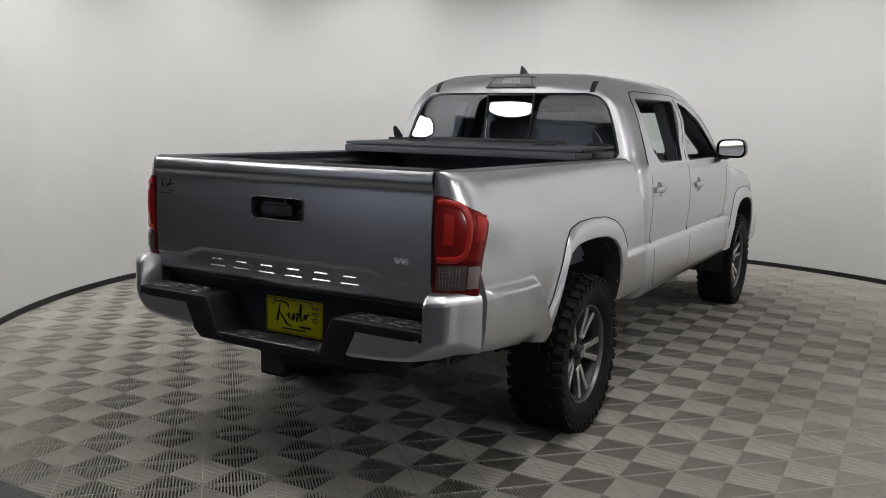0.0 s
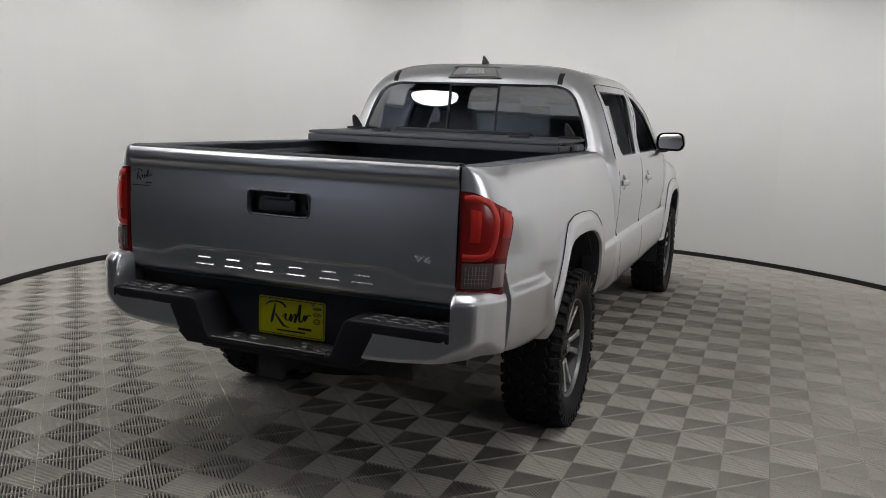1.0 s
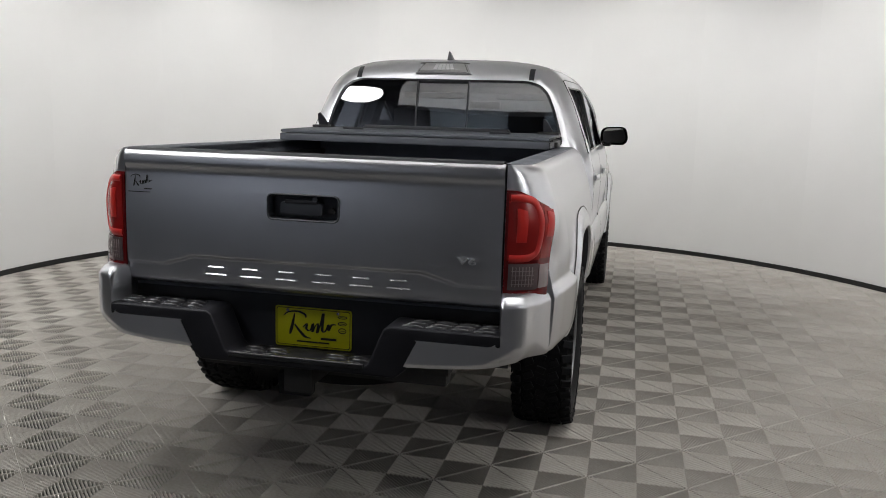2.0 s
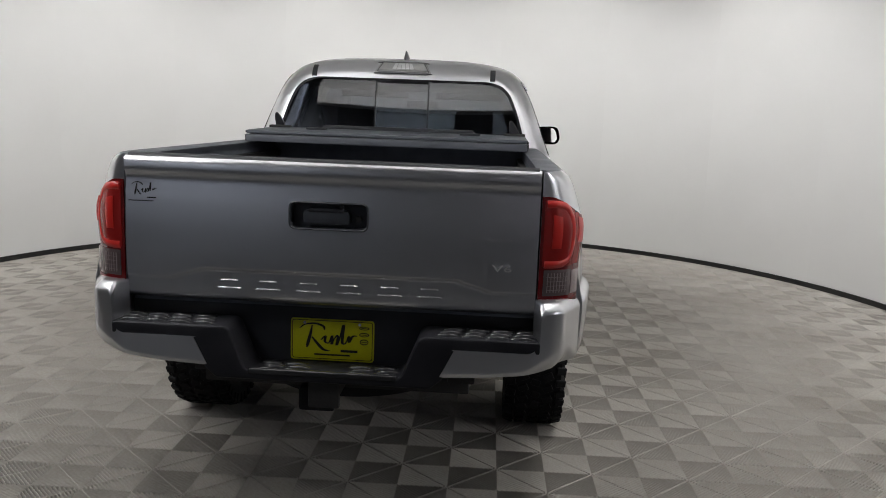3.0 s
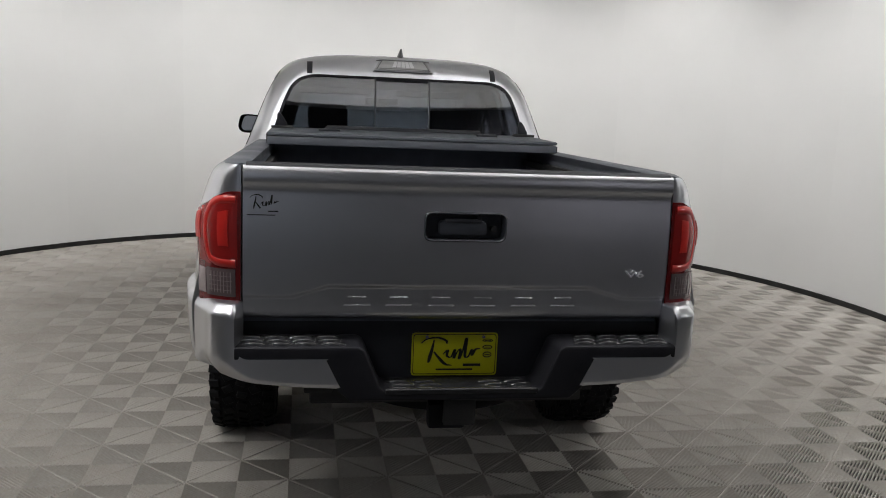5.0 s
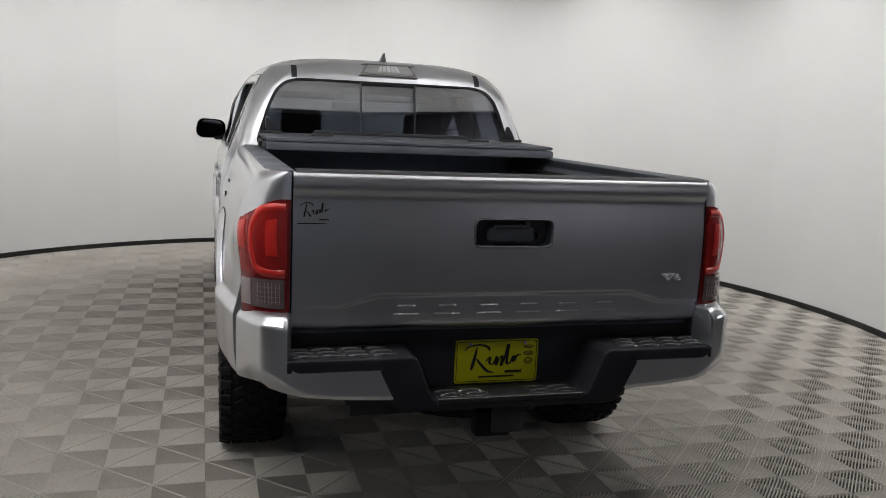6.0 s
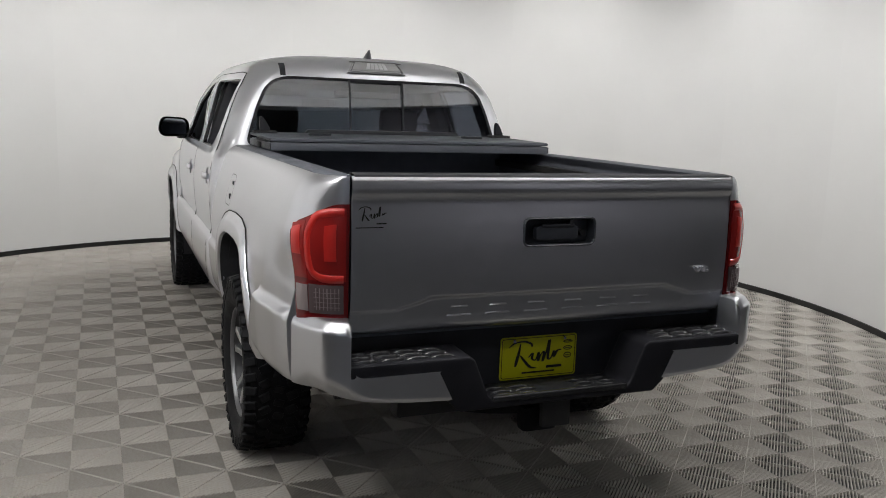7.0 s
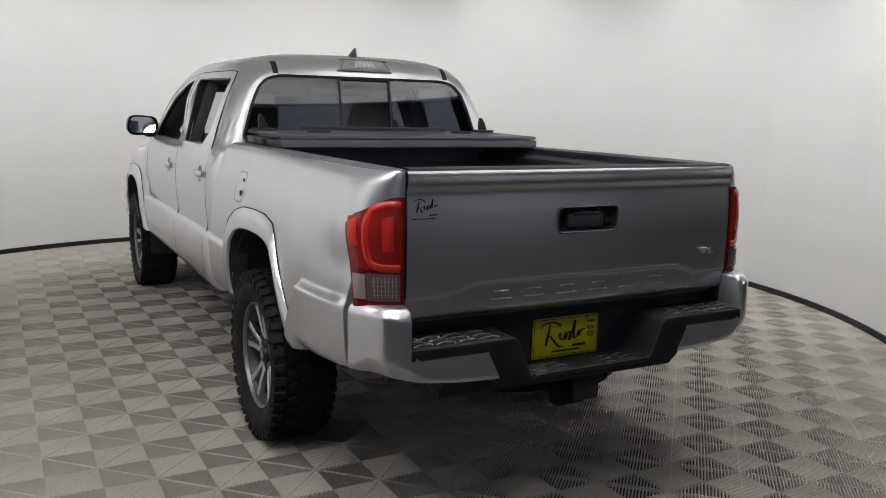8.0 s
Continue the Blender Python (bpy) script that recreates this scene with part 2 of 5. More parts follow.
def rounded(points, r, n=4):
    """The outline with its corners rounded."""
    out = []
    for i, p in enumerate(points):
        a, b, c = Vector(points[i - 1]), Vector(p), Vector(points[(i + 1) % len(points)])
        ra = min(r, (a - b).length * 0.45)
        rc = min(r, (c - b).length * 0.45)
        p0, p1 = b + (a - b).normalized() * ra, b + (c - b).normalized() * rc
        for k in range(n + 1):
            s = k / n
            q = p0 * (1 - s) ** 2 + b * 2 * s * (1 - s) + p1 * s * s
            out.append((q.x, q.y))
    return out


def carve(ob, cutters):
    """Cuts the shapes out of ob and keeps the result as its mesh."""
    tools = []
    for bm in cutters:
        bmesh.ops.recalc_face_normals(bm, faces=bm.faces)
        mesh = bpy.data.meshes.new("cutter")
        bm.to_mesh(mesh)
        bm.free()
        tool = new("cutter", mesh)
        tools.append(tool)
        b = ob.modifiers.new("cut", "BOOLEAN")
        b.operation, b.solver, b.object = "DIFFERENCE", "EXACT", tool
    bpy.context.view_layer.update()
    graph = bpy.context.evaluated_depsgraph_get()
    made = bpy.data.meshes.new_from_object(ob.evaluated_get(graph))
    old = ob.data
    ob.modifiers.clear()
    ob.data = made
    bpy.data.meshes.remove(old)
    for tool in tools:
        mesh = tool.data
        bpy.data.objects.remove(tool)
        bpy.data.meshes.remove(mesh)
    made.polygons.foreach_set("use_smooth", [True] * len(made.polygons))
    made.set_sharp_from_angle(angle=radians(30))
    return ob


def lerp(table, v):
    """A smooth curve through a table of (place, value)."""
    xs, ys = [a for a, _ in table], [b for _, b in table]
    if v <= xs[0]:
        return ys[0]
    if v >= xs[-1]:
        return ys[-1]
    i = next(k for k in range(len(xs) - 1) if xs[k] <= v <= xs[k + 1])
    s = (v - xs[i]) / (xs[i + 1] - xs[i])
    return ys[i] + (ys[i + 1] - ys[i]) * s


def spline(table, v):
    """A curve with no kinks through a table of (place, value)."""
    xs, ys = [a for a, _ in table], [b for _, b in table]
    if v <= xs[0]:
        return ys[0]
    if v >= xs[-1]:
        return ys[-1]
    i = next(k for k in range(len(xs) - 1) if xs[k] <= v <= xs[k + 1])
    def slope(k):
        if k == 0 or k == len(xs) - 1:
            j = min(k, len(xs) - 2)
            return (ys[j + 1] - ys[j]) / (xs[j + 1] - xs[j])
        return (ys[k + 1] - ys[k - 1]) / (xs[k + 1] - xs[k - 1])
    h = xs[i + 1] - xs[i]
    t = (v - xs[i]) / h
    return ((2 * t ** 3 - 3 * t * t + 1) * ys[i] + (t ** 3 - 2 * t * t + t) * h * slope(i) + (3 * t * t - 2 * t ** 3) * ys[i + 1] + (t ** 3 - t * t) * h * slope(i + 1))


def smooth(a, b, v):
    s = min(1, max(0, (v - a) / (b - a)))
    return s * s * (3 - 2 * s)


# ---- the booth ----
def arc(r, a0, a1, n):
    return [(CX + r * math.cos(radians(a0 + (a1 - a0) * i / n)), CY + r * math.sin(radians(a0 + (a1 - a0) * i / n))) for i in range(n + 1)]


OPEN = 44.0     # degrees below the cross axis where the round wall ends
inner, outer = arc(RADIUS + 0.02, -OPEN, 180 + OPEN, 132), arc(RADIUS + 0.12, -OPEN, 180 + OPEN, 132)
wall = part("wall_round", prism(inner + outer[::-1], "z", 0.0, 3.8), WHITE_WALL)
tagged(wall, "white smooth curved wall of the round photo booth", "wall", kind="structure")
# unseen wall over the opening; heights and gap shape the rear window's reflection
for name, a0, a1, low in (("reflected_wall_far_west", 180 + OPEN, 235.3, 2.32), ("reflected_wall_west", 235.3, 242.0, 2.1), ("reflected_wall_middle", 242.0, 244.6, 2.39), ("reflected_wall_east", 253.4, 360 - OPEN, 2.455)):
    inner, outer = arc(RADIUS, a0, a1, 40), arc(RADIUS + 0.12, a0, a1, 40)
    tagged(part(name, prism(inner + outer[::-1], "z", low, 3.8), WHITE_WALL), "white curved wall above the wide booth opening, unseen, stepped to shape window reflections", "wall", kind="structure")
PANELS = 15
step = (180 + 2 * OPEN) / PANELS
pts = [(RADIUS * math.cos(radians(step * (k / 12 - 0.5) * 0.99995)), RADIUS * math.sin(radians(step * (k / 12 - 0.5) * 0.99995))) for k in range(13)]
pts += [(x * (RADIUS + 0.019) / RADIUS, y * (RADIUS + 0.019) / RADIUS) for x, y in pts[::-1]]
first = part("wall_panel", prism(pts, "z", 0.002, 3.795), PANEL_MAT, wall)
first.matrix_basis = pose(CX, CY, 0, 0, 0, -OPEN + step / 2)
for k in range(1, PANELS):
    ob = new("wall_panel", first.data)
    ob.parent = wall
    ob.matrix_basis = pose(CX, CY, 0, 0, 0, -OPEN + step * (k + 0.5))
inner, outer = arc(RADIUS - 0.014, -OPEN, 180 + OPEN, 132), arc(RADIUS - 0.001, -OPEN, 180 + OPEN, 132)
skirting = part("baseboard", prism(inner + outer[::-1], "z", 0.0, 0.045), BASE_MAT)
tagged(skirting, "thin black baseboard strip along the curved wall", "baseboard", kind="structure")
ceiling = part("ceiling", prism(arc(RADIUS + 0.12, 0, 360, 120)[:-1], "z", 3.8, 3.9), CEILING_MAT)
tagged(ceiling, "plain round ceiling of the booth, unseen, kept pale to brighten the truck's roof", "ceiling", kind="structure")
for name, b in (("wall_south", (-7, 7, -6.1, -6, 0, 4.4)), ("wall_north", (-7, 7, 9, 9.1, 0, 4.4)), ("wall_west", (-7.1, -7, -6.1, 9.1, 0, 4.4)), ("wall_east", (7, 7.1, -6.1, 9.1, 0, 4.4))):
    tagged(part(name, box(*b), DARK_WALL), "dark plain wall of the studio hall behind the booth", "wall", kind="structure")
tagged(part("ceiling_hall", box(-7.1, 7.1, -6.1, 9.1, 4.4, 4.5), DARK_WALL), "dark ceiling of the studio hall", "ceiling", kind="structure")


def round_lamp(place, size, aim):
    """A round studio lamp on a hanging pole, its face towards the car."""
    thing = new("studio_lamp")
    thing.matrix_world = pose(place[0], place[1], 0)
    turn = (Vector(aim) - Vector(place)).to_track_quat("-Z", "Y").to_matrix().to_4x4()
    m = Matrix.Translation((0, 0, place[2])) @ turn
    r = size / 2
    ring = [(r * 0.35, 0.22), (r * 0.7, 0.16), (r + 0.02, 0.02), (r + 0.02, -0.004), (r + 0.004, -0.004)]
    rows = [[m @ Vector((q * math.cos(a), q * math.sin(a), h)) for a in [2 * math.pi * k / 40 for k in range(40)]] for q, h in ring]
    bm = grid(rows, closed=True)
    part("housing", thick(bm, 0.006), BLACK_PLASTIC, thing)
    bm = bmesh.new()
    bmesh.ops.create_circle(bm, cap_ends=True, segments=48, radius=r + 0.003, matrix=m @ Matrix.Translation((0, 0, 0.01)))
    part("diffuser", bm, EMIT, thing, "glowing white round diffuser")
    part("hanger", join(tube((0, 0, place[2] + 0.12), (0, 0, 4.4), 0.014), tube((0, 0, 4.36), (0, 0, 4.4), 0.07, 0.07, 28)), BLACK_PLASTIC, thing)
    return tagged(thing, "round white studio lamp hanging on a black pole beside the opening", "lamp", group="studio lamps")


for place, size, watts, aim in LAMPS:
    round_lamp(place, size, aim)

# ---- the pickup truck ----
truck = new("pickup_truck")
truck.matrix_world = pose(0.002, 0, 0, 0, 0, -0.5)
tagged(truck, "silver crew-cab pickup truck, side windows down, on the ribbed floor", "pickup truck")

# cab: level outlines stacked upwards (height, half width, rear, front, corner)
CAB = [(0.50, 0.86, 1.955, 4.25, 0.05), (0.52, 0.888, 1.95, 4.25, 0.06), (0.56, 0.914, 1.945, 4.25, 0.07), (0.65, 0.927, 1.94, 4.25, 0.07), (0.74, 0.928, 1.94, 4.25, 0.07),
       (0.785, 0.923, 1.94, 4.25, 0.07), (0.80, 0.916, 1.94, 4.25, 0.07), (0.815, 0.897, 1.94, 4.25, 0.07), (0.84, 0.896, 1.94, 4.25, 0.07), (0.95, 0.905, 1.94, 4.25, 0.07),
       (1.05, 0.908, 1.94, 4.25, 0.07), (1.15, 0.900, 1.94, 4.25, 0.08), (1.21, 0.888, 1.943, 4.22, 0.09), (1.245, 0.874, 1.95, 4.20, 0.10), (1.262, 0.862, 1.956, 4.18, 0.11),
       (1.32, 0.842, 1.975, 4.08, 0.125), (1.375, 0.822, 1.983, 3.98, 0.125), (1.45, 0.793, 1.995, 3.84, 0.12), (1.52, 0.765, 2.006, 3.70, 0.12), (1.58, 0.738, 2.016, 3.60, 0.12), (1.62, 0.716, 2.023, 3.53, 0.13),
       (1.66, 0.692, 2.032, 3.46, 0.15), (1.69, 0.668, 2.042, 3.40, 0.17), (1.71, 0.648, 2.052, 3.36, 0.18), (1.726, 0.626, 2.064, 3.33, 0.18), (1.74, 0.597, 2.078, 3.30, 0.19), (1.752, 0.562, 2.094, 3.27, 0.18),
       (1.763, 0.518, 2.115, 3.23, 0.16), (1.773, 0.465, 2.15, 3.18, 0.15), (1.782, 0.39, 2.21, 3.12, 0.13), (1.789, 0.285, 2.31, 3.03, 0.12), (1.793, 0.14, 2.46, 2.90, 0.08)]
BOW = [(1.2, 0.0), (1.30, 0.014), (1.60, 0.014), (1.66, 0.020), (1.69, 0.030), (1.71, 0.042), (1.726, 0.060), (1.74, 0.085), (1.752, 0.125), (1.763, 0.18), (1.775, 0.27), (1.793, 0.4)]


def swell(y, z):
    """The cab is a little wider over the doors than at its rear."""
    return 0.040 * smooth(2.08, 2.75, y) * smooth(1.32, 1.55, z) * (1 - smooth(1.745, 1.79, z))


def cab_outline(z, w, yr, yf, r):
    bow = lerp(BOW, z)
    half = [((w - r) * k / 8, yr + bow * ((w - r) * k / 8 / 0.75) ** 2) for k in range(8)]
    y0 = yr + bow * ((w - r) / 0.75) ** 2
    half += [(w - r + r * math.sin(a), y0 + r * 1.15 * (1 - math.cos(a))) for a in [math.pi / 2 * k / 12 for k in range(13)]]
    y1, f = y0 + r * 1.15, min(0.16, w * 0.6)
    half += [(w, y1 + (yf - f - y1) * k / 24) for k in range(1, 24)]
    half += [(w - f + f * math.cos(a), yf - f + f * math.sin(a)) for a in [math.pi / 2 * k / 8 for k in range(9)]]
    half += [((w - f) * (1 - k / 6), yf) for k in range(1, 7)]
    half = [(x + swell(y, z) * (x / w) ** 2, y) for x, y in half]
    return [(x, y, z) for x, y in half] + [(-x, y, z) for x, y in half[-2:0:-1]]


bm = grid([cab_outline(*row) for row in CAB], closed=True)
bm.verts.ensure_lookup_table()
bm.faces.new(bm.verts[-len(cab_outline(*CAB[0])):])
cab = part("cab", thick(bm, 0.03, (0, 0, 1)), PAINT)
REAR_GLASS = [(-0.50, 1.658), (0.50, 1.658), (0.575, 1.638), (0.625, 1.59), (0.665, 1.50), (0.70, 1.39), (0.722, 1.31), (0.70, 1.285), (-0.70, 1.285), (-0.722, 1.31), (-0.70, 1.39), (-0.665, 1.50), (-0.625, 1.59), (-0.575, 1.638)]
DOOR_GLASS = [(2.21, 1.635), (2.89, 1.64), (2.84, 1.262), (2.33, 1.262), (2.235, 1.34)]
FRONT_GLASS = [(2.985, 1.262), (3.015, 1.64), (3.17, 1.612), (3.43, 1.52), (3.74, 1.37), (3.85, 1.262)]
SHIELD = [(-0.55, 1.625), (0.55, 1.625), (0.67, 1.27), (-0.67, 1.27)]
cutters = [prism(rounded(REAR_GLASS, 0.03), "y", 1.7, 2.6), prism(rounded(SHIELD, 0.05), "y", 3.0, 4.6)]
for side in (1, -1):
    for shape in (DOOR_GLASS, FRONT_GLASS):
        cutters.append(prism(rounded(shape, 0.03), "x", *sorted((side * 0.5, side * 1.2))))
    for y, z in ((2.19, 1.115), (3.12, 1.10)):
        bm = bmesh.new()
        bmesh.ops.create_uvsphere(bm, u_segments=28, v_segments=14, radius=1.0)
        bm.transform(Matrix.Translation((side * 0.905, y, z)) @ Matrix.Diagonal((0.016, 0.062, 0.047, 1)))
        cutters.append(bm)
carve(cab, cutters)
cab.parent = truck
for side in (1, -1):
    # black trim in the roof ditch
    rows = []
    for z, w, yr, yf, r in CAB:
        if 1.655 <= z <= 1.73:
            flat, y0 = w - r, yr + lerp(BOW, z) * ((w - r) / 0.75) ** 2
            row = []
            for x in (0.505, 0.512, 0.52, 0.528, 0.535):
                s_ = min(1, max(0, (x - flat) / r))
                row.append((side * x, (y0 + r * 1.15 * (1 - math.sqrt(1 - s_ * s_)) if x > flat else yr + lerp(BOW, z) * (x / 0.75) ** 2) - 0.002, z + 0.0015))
            rows.append(row)
    part("roof_ditch_trim", thick(grid(rows), 0.012, (0, -1, 1)), BLACK_PLASTIC, truck)


def side_x(z, y=2.9):
    return lerp([(row[0], row[1]) for row in CAB], z) + swell(y, z)


for side in (1, -1):
    for shape, name in ((DOOR_GLASS, "window_seal"), (FRONT_GLASS, "window_seal")):
        ring = rounded(shape, 0.03)
        cy, cz = sum(p[0] for p in shape) / len(shape), sum(p[1] for p in shape) / len(shape)
        rows = []
        for y, z in ring + ring[:1]:
            d = Vector((cy - y, cz - z)).normalized() * 0.014
            x = side_x(z, y)
            rows.append([(side * (x - 0.003), y, z), (side * (x - 0.006), y + d.x, z + d.y), (side * (x - 0.026), y + d.x, z + d.y)])
        part(name, thick(grid(rows), 0.004), GLOSS_BLACK, truck)


def gap_strip(line, side, width=0.0045):
    """The gap round a door, its shade drawn as a thin black strip on the skin."""
    fine = []
    for p, q in zip(line, line[1:]):
        n = max(2, int((Vector(q) - Vector(p)).length / 0.03))
        fine += [tuple(Vector(p).lerp(Vector(q), k / n)) for k in range(n)]
    fine.append(line[-1])
    rows = []
    for i, p in enumerate(fine):
        d = (Vector(fine[min(i + 1, len(fine) - 1)]) - Vector(fine[max(i - 1, 0)])).normalized() * width / 2
        rows.append([(side * (side_x(z, y) + 0.0008), y, z) for y, z in ((p[0] - d.y, p[1] + d.x), (p[0] + d.y, p[1] - d.x))])
    part("door_gap_strip", thick(grid(rows), 0.004, (side, 0, 0)), RUBBER, truck)


for side in (1, -1):
    gap_strip([(2.885, 0.555), (2.895, 1.0), (2.90, 1.24)], side)
    gap_strip([(2.93, 1.27), (2.955, 1.66)], side, 0.012)
    gap_strip([(2.13, 0.56), (2.085, 0.60), (2.08, 0.78), (2.06, 0.90), (2.06, 1.22), (2.10, 1.36), (2.13, 1.50), (2.15, 1.62), (2.185, 1.668), (2.30, 1.676), (2.95, 1.678)], side)
    gap_strip([(2.95, 1.678), (3.20, 1.65), (3.48, 1.545), (3.80, 1.38), (3.97, 1.26), (4.0, 1.15), (4.0, 0.62), (3.96, 0.556), (2.13, 0.556)], side)


def rear_y(z):
    return lerp([(row[0], row[2]) for row in CAB], z)


def glass_half(z):
    return lerp([(1.27, 0.735), (1.31, 0.732), (1.39, 0.71), (1.50, 0.675), (1.59, 0.635), (1.638, 0.59), (1.67, 0.51)], z)


def cab_back(x, z):
    """How far forward the cab's rear skin lies at x across and z up."""
    w, r, yr = (lerp([(row[0], row[k]) for row in CAB], z) for k in (1, 4, 2))
    bow, flat = lerp(BOW, z), w - r
    if abs(x) <= flat:
        return yr + bow * (x / 0.75) ** 2
    s_ = min(0.98, (abs(x) - flat) / r)
    return yr + bow * (flat / 0.75) ** 2 + r * 1.15 * (1 - math.sqrt(1 - s_ * s_))


# rear glass: two fixed panes and the sliding middle pane
levels = [1.275 + 0.395 * k / 16 for k in range(17)]
for side in (1, -1):
    rows = []
    for z in levels:
        w = glass_half(z) - 0.002
        rows.append([(side * (0.157 + (w - 0.157) * k / 14), rear_y(z) + 0.020, z) for k in range(15)])
    ob = part("rear_window_pane", thick(grid(rows), 0.004), GLASS, truck, "dark tinted rear window pane")
    ob.visible_shadow = False
rows = [[(0.15 * (k / 4 - 1), rear_y(z) + 0.026, z) for k in range(9)] for z in levels]
ob = part("sliding_rear_pane", thick(grid(rows), 0.004), GLASS, truck, "dark tinted sliding middle window pane")
ob.visible_shadow = False
for side in (1, -1):
    rows = [[(side * (0.15 + d), rear_y(z) + 0.010, z) for d in (0, 0.007)] for z in levels]
    part("slider_frame", thick(grid(rows), 0.012), BLACK_PLASTIC, truck)
part("slider_top_frame", box(-0.15, 0.15, rear_y(1.645) + 0.012, rear_y(1.645) + 0.024, 1.638, 1.652, 0.003), GLOSS_BLACK, truck)
ring = rounded(REAR_GLASS, 0.03)
rows = []
for x, z in ring + ring[:1]:
    d = Vector((-x * 0.55, 1.47 - z)).normalized() * 0.016
    y, y2 = cab_back(x, z), cab_back(x + d.x, z + d.y)
    rows.append([(x * 1.003, y + 0.001, z), (x + d.x, y2 + 0.003, z + d.y), (x + d.x, y2 + 0.012, z + d.y)])
part("rear_window_seal", thick(grid(rows), 0.005), GLOSS_BLACK, truck)
# windscreen
rows = []
for k in range(11):
    z = 1.26 + 0.395 * k / 10
    w = 0.745 - 0.15 * k / 10
    rows.append([(w * (j / 6 - 1), lerp([(row[0], row[3]) for row in CAB], z) - 0.02 - 0.04 * (j / 6 - 1) ** 2, z) for j in range(13)])
ob = part("windscreen", thick(grid(rows), 0.005, (0, 1, 0)), GLASS_LIGHT, truck)
ob.visible_shadow = False

# high brake lamp on the roof's rear edge
def roof_patch(x0, x1, z0, z1, lift, n=8):
    rows = []
    for j in range(n + 1):
        z = z0 + (z1 - z0) * j / n
        s = 1 - 0.22 * j / n
        rows.append([((x0 + (x1 - x0) * k / n) * s, rear_y(z) - lift + 0.02 * abs(x0 + (x1 - x0) * k / n) ** 2, z + lift * 0.6) for k in range(n + 1)])
    return rows


brake = part("high_brake_lamp", thick(grid(roof_patch(-0.165, 0.165, 1.688, 1.752, 0.008)), 0.014, (0, -1, 1)), BRAKE_BODY, truck, "clear high brake lamp with grey surround")
part("lens_rim", thick(grid(roof_patch(-0.168, 0.168, 1.684, 1.694, 0.011)), 0.012, (0, -1, 1)), BRAKE_RIM, brake)
part("lens", thick(grid(roof_patch(-0.145, 0.145, 1.70, 1.744, 0.013)), 0.006, (0, -1, 1)), BRAKE_BODY, brake)
for k in range(5):
    x = -0.062 + 0.026 * k
    part("lens_core", thick(grid(roof_patch(x, x + 0.021, 1.706, 1.738, 0.016, 4)), 0.004, (0, -1, 1)), BRAKE_LENS, brake)
for x0, x1 in ((-0.152, -0.146), (0.146, 0.152)):
    part("lens_side_rim", thick(grid(roof_patch(x0, x1, 1.692, 1.748, 0.0145, 4)), 0.006, (0, -1, 1)), BRAKE_RIM, brake)
part("lens_top_rim", thick(grid(roof_patch(-0.150, 0.150, 1.744, 1.749, 0.0145)), 0.006, (0, -1, 1)), BRAKE_RIM, brake)
# shark fin aerial
rows = []
for k in range(9):
    s = k / 8
    z = 1.752 + 0.076 * s
    length, half = 0.15 * (1 - s) ** 0.8 + 0.02, 0.026 * (1 - s) + 0.004
    y0 = 2.165 + 0.012 * s
    rows.append([(half * math.sin(a), y0 + length / 2 - length / 2 * math.cos(a), z) for a in [2 * math.pi * j / 16 for j in range(16)]])
bm = grid(rows, closed=True)
bm.verts.ensure_lookup_table()
bm.faces.new(bm.verts[-16:])
part("shark_fin_aerial", bm, FIN_MAT, truck, "dark grey shark fin aerial")

# ---- bed sides ----
PROF = [(0.54, 0.862), (0.58, 0.884), (0.62, 0.896), (0.70, 0.907), (0.80, 0.913), (0.90, 0.913), (1.00, 0.904), (1.10, 0.884), (1.17, 0.863), (1.215, 0.848), (1.245, 0.836), (1.268, 0.822), (1.285, 0.80), (1.29, 0.785)]
PLAN = [(0.722 + 0.191 * math.sin(a), -0.032 + 0.20 * (1 - math.cos(a))) for a in [math.pi / 2 * k / 16 for k in range(17)]]
PLAN += [(0.913, 0.168 + (1.905 - 0.168) * k / 170) for k in range(1, 171)]
ARCH_IN = [(0.605, 0.572), (0.645, 0.65), (0.70, 0.77), (0.745, 0.87), (0.785, 0.915), (0.85, 0.94), (0.95, 0.95), (1.10, 0.95), (1.25, 0.94), (1.36, 0.91), (1.44, 0.86), (1.49, 0.78), (1.515, 0.68), (1.52, 0.58)]
ARCH_OUT = [(0.505, 0.575), (0.565, 0.640), (0.635, 0.73), (0.71, 0.85), (0.775, 0.965), (0.83, 1.015), (0.95, 1.038), (1.12, 1.04), (1.30, 1.03), (1.43, 1.0), (1.53, 0.95), (1.60, 0.87), (1.635, 0.74), (1.64, 0.58)]


